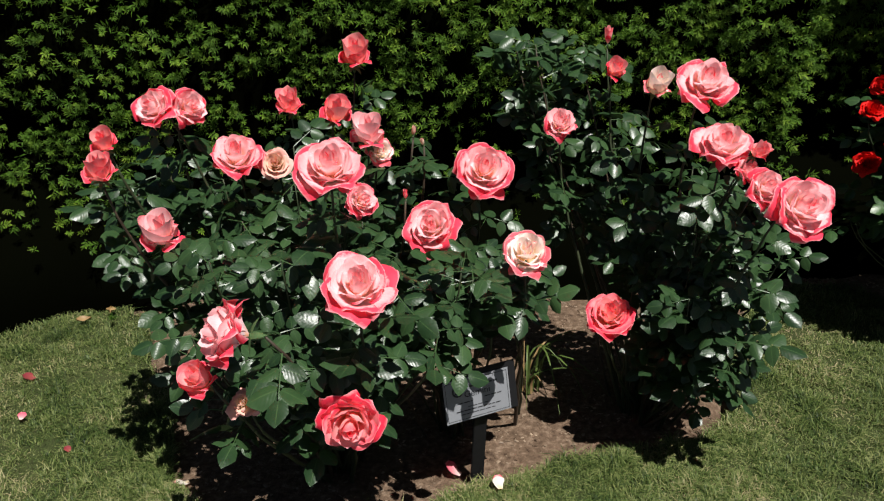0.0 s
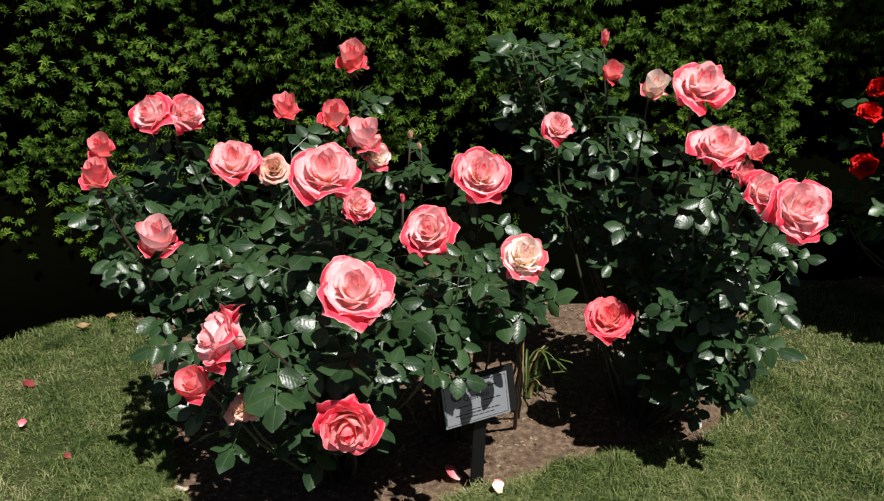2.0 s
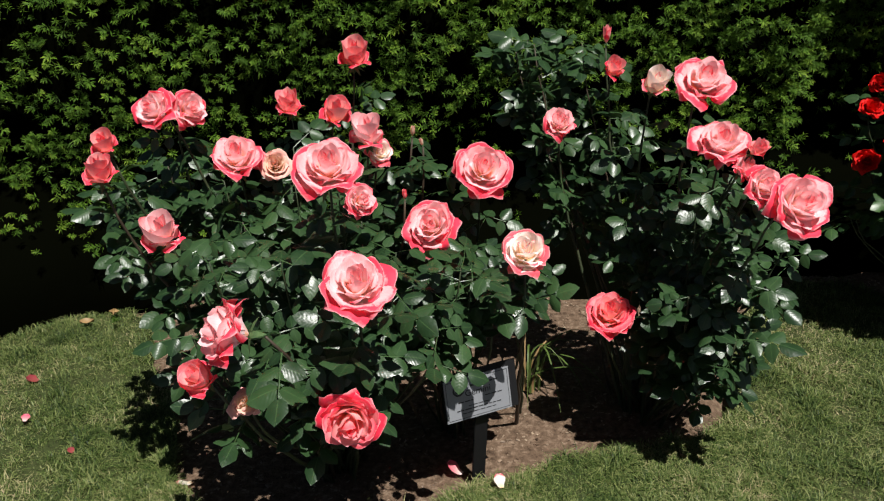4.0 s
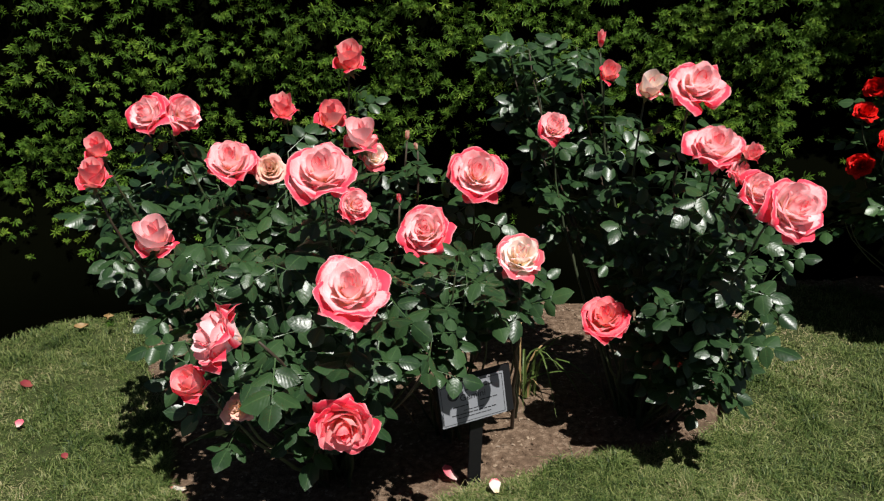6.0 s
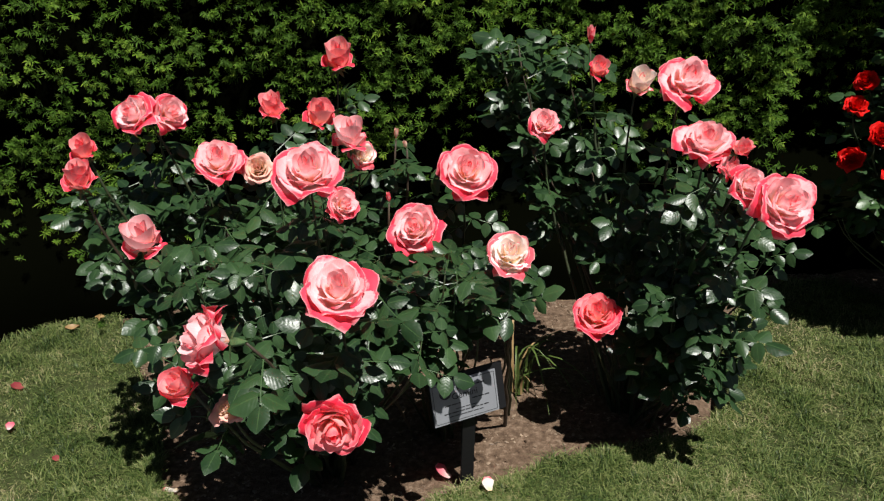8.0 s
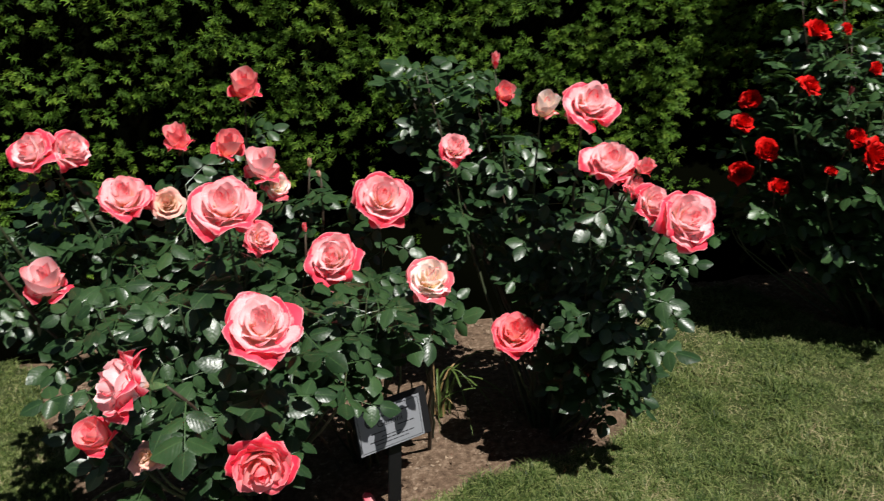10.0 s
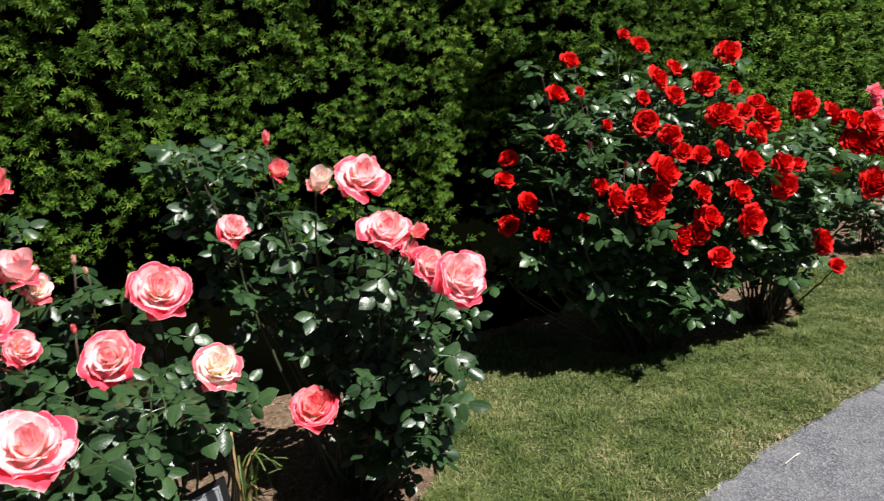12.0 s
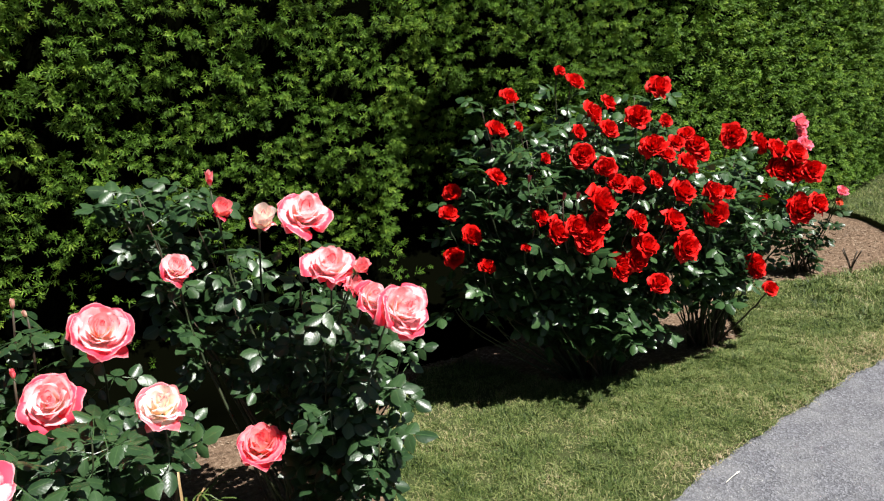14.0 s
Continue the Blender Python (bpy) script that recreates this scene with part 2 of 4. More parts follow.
def from_bmesh(name, bm, material, smooth=False):
    me = bpy.data.meshes.new(name)
    bm.to_mesh(me)
    bm.free()
    me.materials.append(material)
    me.polygons.foreach_set("use_smooth", [smooth] * len(me.polygons))
    return me


def joined(name, verts, loops, per, material, uvs=None, smooth=False):
    """One mesh from arrays: verts (n, 3) and faces (m, per)."""
    me = bpy.data.meshes.new(name)
    me.vertices.add(len(verts))
    me.vertices.foreach_set("co", np.ascontiguousarray(verts, dtype=np.float32).ravel())
    me.loops.add(len(loops) * per)
    me.loops.foreach_set("vertex_index", np.ascontiguousarray(loops, dtype=np.int32).ravel())
    me.polygons.add(len(loops))
    me.polygons.foreach_set("loop_start", np.arange(0, len(loops) * per, per, dtype=np.int32))
    if uvs is not None:
        layer = me.uv_layers.new(name="uv")
        layer.data.foreach_set("uv", np.ascontiguousarray(uvs[loops.ravel()], dtype=np.float32).ravel())
    me.polygons.foreach_set("use_smooth", np.full(len(loops), smooth))
    me.materials.append(material)
    me.update(calc_edges=True)
    me.validate()
    return me


# ---- plan ----
def hedge_y(x):
    return 2.80 + 0.03 * x + 0.022 * x * x


def path_y(x):
    return 1.458 + 0.16 * (x - 1.7) + 0.07 * np.tanh((x - 1.7) / 0.35) + 0.006 * np.sin(x * 5.1) + 0.005 * np.sin(x * 23.7 + 1) + 0.004 * np.sin(x * 61.0)


BED_X = [-9.0, -2.2, -1.84, -1.74, -1.62, -1.45, -1.31, -1.21, -1.18, -1.03, -0.92, -0.82, -0.60, -0.30, 0.0, 0.14, 0.48, 0.75, 0.89, 0.94, 0.96, 0.99, 1.16, 1.32, 1.46, 1.59, 1.70, 1.82, 2.0, 2.5, 2.85, 3.0, 3.15, 3.5, 3.7, 3.95, 4.3, 4.7, 5.0, 5.15, 5.22, 5.6, 9.0]
BED_Y = [2.3, 2.42, 2.56, 2.70, 2.79, 2.80, 2.66, 2.47, 2.36, 2.14, 1.92, 1.62, 1.45, 1.43, 1.54, 1.61, 1.735, 1.79, 1.88, 1.96, 2.20, 2.40, 2.58, 2.76, 2.84, 2.82, 2.70, 2.42, 2.24, 2.20, 2.24, 2.45, 2.70, 2.72, 2.66, 2.56, 2.52, 2.68, 3.02, 3.36, 3.85, 4.2, 6.5]


def bed_y(x):
    return np.interp(x, BED_X, BED_Y) + 0.012 * np.sin(x * 23.0) + 0.008 * np.sin(x * 57.0 + 2)


# ---- ground ----
rng = np.random.default_rng(5)


def soil_z(x, y):
    """The height of the bare soil, with a hollow under the turf's edge."""
    hollow = 0.07 * math.exp(-((x - 0.91) / 0.07) ** 2 - ((y - 2.06) / 0.10) ** 2)
    return -0.045 + 0.014 * noise.noise((x * 4, y * 4, 0)) + 0.010 * noise.noise((x * 14, y * 14, 3)) - hollow


def ground_sheet():
    xs = np.concatenate([[-400, -60, -12], np.linspace(-4, 8, 150), [14, 60, 400]])
    ys = np.concatenate([[-400, -60, -8], np.linspace(-1, 5, 76), [10, 60, 400]])
    verts = [(x, y, soil_z(x, y) if abs(x) < 9 and -2 < y < 6 else -0.045) for y in ys for x in xs]
    ob = new("ground", mesh("ground", verts, grid_faces(len(ys), len(xs)), SOIL))
    tagged(ob, "bare brown garden soil of the rose beds", "soil", kind="structure")


def lawn_sheet():
    """The turf between the path and the beds, with a cut edge."""
    xs = np.linspace(-4.5, 8.5, 521)
    rows = 22
    verts = []
    for r in range(rows + 1):
        s = r / (rows - 1)
        for x in xs:
            low, high = path_y(x), bed_y(x)
            if r == rows:
                verts.append((x, high + 0.004, -0.09))
            else:
                y = low + (high - low) * s
                verts.append((x, y, -0.004 + 0.006 * noise.noise((x * 6, y * 6, 1)) - (0.02 if r == 0 else 0)))
    ob = new("lawn", mesh("lawn", verts, grid_faces(rows + 1, len(xs)), TURF))
    tagged(ob, "mown lawn strip with a cut edge along the beds", "lawn", kind="structure")


def path_sheet():
    xs = np.linspace(-9, 14, 300)
    rows = [-5.0, -2.0, 0.0, 0.5, 0.8, 0.92, 1.0]
    verts = [(x, (path_y(x) + 0.05) * s if s > 0 else s, -0.022 + 0.004 * noise.noise((x * 3, s * 5, 2))) for s in rows for x in xs]
    ob = new("path", mesh("path", verts, grid_faces(len(rows), len(xs)), GRAVEL))
    tagged(ob, "grey fine gravel footpath beside the lawn", "path", kind="structure")


def blades(count, x0, x1, near, height, width, seed):
    """Bent three-sided grass blades on the lawn."""
    r = np.random.default_rng(seed)
    x = r.uniform(x0, x1, count)
    low, high = path_y(x) - 0.02, bed_y(x) + 0.012
    low = np.maximum(low, near)
    y = low + (high - low) * r.random(count)
    keep = high > low
    # thinner towards the trodden path edge
    keep &= r.random(count) < np.clip(0.35 + (y - path_y(x)) / 0.35, 0, 1)
    x, y = x[keep], y[keep]
    n = len(x)
    table = r.random((97, 89))
    def lumps(size):
        p, q = x / size + 200, y / size + 200
        i, j = np.floor(p).astype(int), np.floor(q).astype(int)
        a, b = p - i, q - j
        a, b = a * a * (3 - 2 * a), b * b * (3 - 2 * b)
        at = lambda u, v: table[u % 97, v % 89]
        return (at(i, j) * (1 - a) + at(i + 1, j) * a) * (1 - b) + (at(i, j + 1) * (1 - a) + at(i + 1, j + 1) * a) * b
    tuft, worn = lumps(0.045), lumps(0.16)
    patch = (0.35 + 1.2 * tuft) * (0.75 + 0.45 * worn)
    keepers = r.random(n) < 0.5 + 0.8 * tuft
    x, y, tuft, worn, patch = x[keepers], y[keepers], tuft[keepers], worn[keepers], patch[keepers]
    n = len(x)
    patch *= 0.95 + 0.35 * np.sin(x * 7 + 2 * np.sin(y * 5)) * np.sin(y * 9 + x * 2) * 0.6
    h = height * r.uniform(0.35, 1.25, n) * patch * np.clip(0.6 + (y - path_y(x)) / 0.15, 0.55, 1)
    turn, lean = r.uniform(0, math.tau, n), r.uniform(0.15, 2.0, n)
    dx, dy = np.cos(turn), np.sin(turn)
    w = width * r.uniform(0.6, 1.3, n)
    verts = np.empty((n, 5, 3))
    for k, (up, out, half) in enumerate(((0, 0, 1), (0, 0, -1), (0.6, 0.35, 0.8), (0.6, 0.35, -0.8), (1.0, 1.0, 0))):
        verts[:, k, 0] = x + dx * h * lean * out - dy * w * half
        verts[:, k, 1] = y + dy * h * lean * out + dx * w * half
        verts[:, k, 2] = -0.008 + h * up * (1 - 0.33 * lean * out)
    base = np.arange(n)[:, None] * 5
    loops = np.concatenate([base + np.array([0, 1, 3]), base + np.array([0, 3, 2]), base + np.array([2, 3, 4])])
    dry = 0.22 * np.exp(-np.maximum(0, y - path_y(x)) / 0.10) + 0.22 * np.clip(np.sin(x * 3.1 + 1.5) * np.sin(y * 4.3 + x) - 0.3, 0, 1) + 0.16 * (0.5 - worn) + 0.14 * (0.5 - tuft)
    uvs = np.zeros((n * 5, 2))
    uvs[:, 0] = np.repeat(dry, 5)
    return verts.reshape(-1, 3), loops, uvs


def grass():
    verts, loops, uvs = [], [], []
    total = 0
    for args in ((300000, -2.3, 3.4, 0.9, 0.031, 0.0014, 1), (40000, 3.4, 7.0, 1.2, 0.042, 0.0022, 2)):
        v, f, uv = blades(*args)
        verts.append(v)
        uvs.append(uv)
        loops.append(f + total)
        total += len(v)
    ob = new("grass", joined("grass", np.concatenate(verts), np.concatenate(loops), 3, GRASS, np.concatenate(uvs)))
    tagged(ob, "short green lawn grass with pale dry blades", "grass", kind="stuff")


# ---- hedge ----
def tuft_shape(needles, seed, wide=0.0024):
    """The tip of a yew shoot along +x: flat needles that flare into a star, as triangles with uv."""
    r = random.Random(seed)
    verts, tris, uvs = [], [], []
    for i in range(needles):
        s = i / (needles - 1)
        flare, roll = radians(78 - 44 * s + r.uniform(-10, 10)), i * 2.39996 + r.uniform(-0.4, 0.4)
        way = Vector((math.cos(flare), math.sin(flare) * math.cos(roll), 0.75 * math.sin(flare) * math.sin(roll))).normalized()
        face = Vector((0.55 + r.uniform(-0.4, 0.4), r.uniform(-0.5, 0.5), 0.8))
        side = way.cross(face).normalized() * wide
        at, long_ = Vector((0.032 * s, 0, 0.006 * s)), 0.022 * (1 - 0.2 * s) * r.uniform(0.8, 1.2)
        k = len(verts)
        middle = at + way * long_ * 0.5 + face * 0.0006
        verts += [at, middle + side, at + way * long_ - Vector((0, 0, 0.002)), middle - side]
        light = 0.25 + 0.45 * s
        uvs += [(0, light * 0.5), (0, light), (0, light + 0.3), (0, light)]
        tris += [(k, k + 1, k + 2), (k, k + 2, k + 3)]
    return np.array([tuple(v) for v in verts]), np.array(tris), np.array(uvs, dtype=float)


def dent(x, z):
    """How far the hedge falls back near its foot and at the dark gap between two of its plants."""
    skirt = 0.42 * min(1.0, max(0.0, (-0.95 - x) / 0.4)) + 0.22 * min(1.0, max(0.0, (-1.55 - x) / 0.3))
    foot = 0.15 * min(1.0, max(0.0, (0.85 - z) / 0.45)) * (1 - 0.7 * min(1.0, max(0.0, (x - 2.7) / 0.6))) - skirt * min(1.0, max(0.0, (0.60 - z) / 0.35))
    return foot + 0.30 * min(1.0, max(0.0, (z - 0.15) / 0.3)) * math.exp(-((x - 1.79 - 0.03 * math.sin(z * 6)) / 0.29) ** 4) / (1 + math.exp((z - 1.20) * 25))


def hedge():
    hedge_thing = thing("hedge", (0, 2.9, 0), "tall clipped dark green yew hedge with feathery sprays", "hedge")
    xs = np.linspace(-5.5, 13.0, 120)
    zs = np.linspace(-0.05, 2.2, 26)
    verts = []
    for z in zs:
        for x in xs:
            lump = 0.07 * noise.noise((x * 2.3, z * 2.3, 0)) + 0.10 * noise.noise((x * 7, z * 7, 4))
            # near the ground the near-black sheet comes forward, standing in for shade there
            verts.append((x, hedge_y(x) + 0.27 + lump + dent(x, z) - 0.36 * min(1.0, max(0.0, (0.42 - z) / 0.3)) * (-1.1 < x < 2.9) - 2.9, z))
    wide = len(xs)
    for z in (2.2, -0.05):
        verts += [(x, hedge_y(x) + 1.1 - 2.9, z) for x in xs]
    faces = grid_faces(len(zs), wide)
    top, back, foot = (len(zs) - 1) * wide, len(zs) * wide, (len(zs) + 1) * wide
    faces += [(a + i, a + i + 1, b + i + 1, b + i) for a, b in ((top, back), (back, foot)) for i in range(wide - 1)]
    part("core", mesh("core", verts, faces, YEW_CORE_SHADE), hedge_thing, "inside of the hedge, painted near-black for the shade among its twigs")

    all_v, all_f, all_uv, total = [], [], [], 0
    r = np.random.default_rng(11)
    shapes = [tuft_shape(18, k) for k in range(6)]
    small = [tuft_shape(11, k + 9, 0.0034) for k in range(4)]
    zones = ((23000, -2.4, 3.2, shapes, 1.0), (17000, 3.2, 8.5, small, 1.2))
    for count, x0, x1, pool, grow in zones:
        x = r.uniform(x0, x1, count)
        z = r.uniform(0.04, 1.95, count)
        for i in range(count):
            px, pz = x[i], z[i]
            lump = 0.06 * noise.noise((px * 2.5, pz * 4, 7)) + 0.07 * noise.noise((px * 6, pz * 13, 2)) + (0.08 * noise.noise((px * 10, pz * 20, 5)) if px > 2.4 else 0.0)
            depth = r.random() ** 1.8 * 0.13
            y = hedge_y(px) + 0.06 - lump + depth + dent(px, pz)
            far = min(1.0, max(0.0, (px - 1.6) / 1.6))
            if noise.noise((px * 7, pz * 15, 20)) < -0.19 - 0.20 * far:
                continue
            # sprays thinned to the left for the dimness there, baring the near-black core
            if r.random() < (0.66 if pz > 0.75 else 0.35) * min(1.0, max(0.0, (0.2 - px) / 1.6)):
                continue
            # the foot of the hedge is thin and bare behind the roses, and full beyond them
            bare = 0.60 - 0.30 * min(1.0, max(0.0, (-0.8 - px) / 0.4)) - 0.95 * min(1.0, max(0.0, (px - 2.7) / 0.6))
            bare -= 0.32 * math.exp(-((px - 1.25) / 0.28) ** 4)
            if r.random() > (0.02 if px < -0.7 else 0.07) + 0.95 * min(1.0, max(0.0, (pz - bare + 0.2 * noise.noise((px * 2, 0, 9))) / 0.36)):
                continue
            yaw = -math.pi / 2 + r.normal(0, 0.6)
            pitch = r.normal(0.10, 0.35)
            m = Euler((r.normal(0, 0.5), -pitch, yaw)).to_matrix()
            v, f, uv = pool[i % len(pool)]
            size = grow * r.uniform(0.8, 1.35)
            v = (v * size) @ np.array(m).T + (px, y - 2.9 + 0.03, pz)
            all_v.append(v)
            all_f.append(f + total)
            uv = uv.copy()
            uv[:, 0] = r.random()
            all_uv.append(uv)
            total += len(v)
    me = joined("foliage", np.concatenate(all_v), np.concatenate(all_f), 3, YEW, np.concatenate(all_uv))
    tagged(part("foliage", me, hedge_thing, "feathery dark green yew sprays with lighter tips"), kind="stuff")


# ---- roses ----
def petal_mesh(r, t, phi, k, material):
    """One petal of a bloom one unit wide. t: 0 inner, 1 outer; k: the bloom kind's numbers."""
    rows = cols = k["fine"]
    R = 0.5
    spread = k["spread"]
    if k["furled"] > 0 and t < k["furled"]:
        reach = R * (0.12 + 0.56 * t / k["furled"])
        tip, open_ = R * k["tall"] * (0.95 - 0.15 * t), 0.15
    else:
        reach = R * (0.10 + 0.90 * t ** 0.8) * (0.35 + 0.65 * spread)
        tip, open_ = R * k["tall"] * (0.44 - 0.47 * spread * t ** 1.4), t * spread
    foot = -0.55 * R * k["tall"] * (min(1.0, 0.35 + 1.2 * t) if k["furled"] == 0 else 1.0)
    reach *= r.uniform(0.90, 1.06)
    tip += R * r.uniform(-0.06, 0.06)
    half = radians(78 - 30 * t) * (1.0 if t > 0.15 else 1.5)
    if t < k["furled"]:
        half = radians(105)
    power, rise = 2.6 - 1.3 * open_, 1.25 - 0.6 * open_
    ruffle, curl = k["ruffle"], k["curl"]
    seed = r.uniform(0, 100)
    # the outer petals roll back at their sides into a point
    point = r.uniform(0.1, 0.7) * max(0.0, t - 0.35) / 0.65 if k["n"] > 18 and k["furled"] == 0 else 0.0
    skew, lift = r.uniform(0.03, 0.11), r.uniform(-0.10, 0.14) * min(1.0, 2 * t)
    verts, uvs = [], []
    for i in range(rows):
        v = i / (rows - 1)
        for j in range(cols):
            u = j / (cols - 1) * 2 - 1
            round_ = math.sqrt(max(0.0, 1 - 0.55 * max(0.0, (v - 0.70) / 0.30) ** 2))
            vv = v * (1 - (0.12 + 0.14 * point) * abs(u) ** 2 * (v > 0.5)) + 0.05 * (1 - abs(u)) ** 2 * v ** 3
            a = phi + u * half * (0.30 + 0.70 * math.sin(min(1.0, v * 1.2) * math.pi / 2)) * round_
            rho = R * 0.05 + (reach - R * 0.05) * (1 - max(0.0, 1 - vv) ** power)
            z = foot + (tip - foot) * vv ** rise
            if t < 0.28:
                rho *= 1 - (0.55 - 1.8 * t) * v * v
            w = max(0.0, (v - 0.66) / 0.34)
            rho += R * 0.11 * curl * (0.25 + open_) * w
            z -= R * 0.15 * curl * open_ * w * w
            rho += reach * 0.13 * point * (1 - abs(u)) ** 1.4 * w
            s = abs(u) ** 2.5 * v * v
            rho += R * 0.05 * curl * s
            z -= R * (0.24 + 0.16 * point) * curl * open_ * s
            wave = noise.noise((u * 1.8 + seed, v * 2.0, seed))
            rho *= 1 + skew * u + 0.10 * ruffle * wave * v
            z += R * 0.10 * ruffle * noise.noise((u * 2.6, v * 2.2 + seed, 5)) * v
            z += lift * rho + R * 0.035 * ruffle * noise.noise((u * 6, v * 5, seed)) * v
            rho += R * 0.03 * ruffle * noise.noise((u * 5 + seed, v * 6, 2)) * v * v
            verts.append((rho * math.cos(a), rho * math.sin(a), z))
            uvs.append(((u + 1) / 2, v))
    me = mesh("petal", verts, grid_faces(rows, cols), material, uvs)
    depth = me.uv_layers.new(name="layer")
    depth.data.foreach_set("uv", np.tile(np.array([t, 0.0], dtype=np.float32), len(me.loops)))
    return me


def calyx_mesh(r, tall):
    """The green hip and sepals below a bloom one unit wide; the origin is the bloom's middle."""
    foot = -0.275 * tall
    verts, faces = tube([(0, 0, foot - 0.20), (0, 0, foot - 0.10), (0, 0, foot - 0.04), (0, 0, foot - 0.01)], [0.022, 0.055, 0.062, 0.03], 8)
    for i in range(5):
        a = i * math.tau / 5 + r.uniform(-0.2, 0.2)
        out, side = Vector((math.cos(a), math.sin(a), 0)), Vector((-math.sin(a), math.cos(a), 0))
        k = len(verts)
        base = Vector((0, 0, foot - 0.02))
        drop = r.uniform(-0.16, 0.02)
        for s, w in ((0, 0.05), (0.5, 0.045), (1.0, 0.004)):
            at = base + out * (0.05 + 0.22 * s) + Vector((0, 0, drop * s * s))
            verts += [at - side * w, at + side * w]
        faces += [(k, k + 1, k + 3, k + 2), (k + 2, k + 3, k + 5, k + 4)]
    return mesh("calyx", verts, faces, CALYX)


KINDS = {
    "open": dict(n=24, spread=0.88, furled=0.0, tall=1.25, ruffle=1.0, curl=1.15, fine=10),
    "cup": dict(n=20, spread=0.70, furled=0.0, tall=1.20, ruffle=1.1, curl=1.4, fine=10),
    "half": dict(n=13, spread=0.66, furled=0.52, tall=1.0, ruffle=0.8, curl=1.2, fine=9),
    "bud": dict(n=8, spread=0.35, furled=0.8, tall=1.7, ruffle=0.3, curl=0.3, fine=7),
    "flat": dict(n=26, spread=0.92, furled=0.0, tall=1.15, ruffle=2.4, curl=0.9, fine=7),
    "spent": dict(n=14, spread=1.0, furled=0.0, tall=0.9, ruffle=2.6, curl=1.4, fine=8),
}
BLOOMS = {}


def bloom_set(kind, material, variant):
    """The calyx and petal meshes of a bloom, made once for each kind, colour and variant."""
    key = (kind, material.name, variant)
    if key not in BLOOMS:
        r = random.Random(str(key))
        k = KINDS[kind]
        petals = [petal_mesh(r, i / (k["n"] - 1), i * 2.39996 + r.uniform(-0.25, 0.25), k, material) for i in range(k["n"])]
        BLOOMS[key] = (calyx_mesh(r, k["tall"]), petals)
    return BLOOMS[key]


def leaf_shape(r, size, leaflets=5):
    """A compound rose leaf along +x, face up: a stalk and toothed oval leaflets. Returns vertices, quads and uv."""
    verts, faces, uvs = [], [], []
    droop = r.uniform(0.1, 0.9)

    def on_stalk(s):
        return Vector((s, 0, -droop * s * s / size * 0.6))

    stalk = [on_stalk(size * s) for s in (0.0, 0.35, 0.7)]
    for i, p in enumerate(stalk):
        w = 0.0013 - 0.0003 * i
        verts += [p + Vector((0, -w, 0)), p + Vector((0, w, 0))]
        uvs += [(0.5, 0.2), (0.5, 0.2)]
    faces += [(0, 1, 3, 2), (2, 3, 5, 4)]
    spots = [(0.70, 0.0, 1.0)]
    for s, grow in ((0.58, 0.92), (0.28, 0.78))[: leaflets // 2]:
        spots += [(s, 1.3, grow), (s, -1.3, grow)]
    rows = 7
    for s, turn, grow in spots:
        at = on_stalk(size * s)
        long_ = 0.40 * size * grow * r.uniform(0.9, 1.1)
        wide = long_ * r.uniform(0.35, 0.43)
        angle = turn + r.uniform(-0.2, 0.2)
        sag, fold = r.uniform(0.1, 0.7), r.uniform(0.1, 0.5)
        roll = r.uniform(-0.4, 0.4)
        ca, sa = math.cos(angle), math.sin(angle)
        k = len(verts)
        for i in range(rows):
            v = i / (rows - 1)
            w = wide * math.sin(math.pi * (0.04 + 0.96 * v) ** 0.82) ** 0.75 if v < 1 else 0.0008
            for j, u in enumerate((-1, -0.5, 0, 0.5, 1)):
                tooth = 1 + (0.05 if (i + j) % 2 else -0.03)
                lx, ly = long_ * (0.08 + v), u * w * (tooth if abs(u) == 1 else 1)
                lz = -sag * long_ * v * v * 0.45 + fold * abs(ly) + roll * ly - 0.55 * (ly * ly) / max(wide, 1e-6) + 0.008 * long_ * math.sin(v * 16) * abs(u)
                verts.append(at + Vector((lx * ca - ly * sa, lx * sa + ly * ca, lz - droop * lx * 0.4)))
                uvs.append(((u + 1) / 2, v))
        faces += [tuple(k + q for q in f) for f in grid_faces(rows, 5)]
    return verts, faces, uvs


LEAF_POOL = {}


def leaf_pool(material, size):
    key = (material.name, size)
    if key not in LEAF_POOL:
        r = random.Random(str(key))
        shapes = [leaf_shape(r, size, 5 if i % 4 else 3) for i in range(10)]
        LEAF_POOL[key] = [(s, mesh("leaf", s[0], s[1], material, s[2])) for s in shapes]
    return LEAF_POOL[key]


def frame_of(way, up):
    """A rotation with x along way and z near up."""
    x = Vector(way).normalized()
    y = Vector(up).cross(x).normalized()
    return Matrix((x, y, x.cross(y))).transposed().to_4x4()


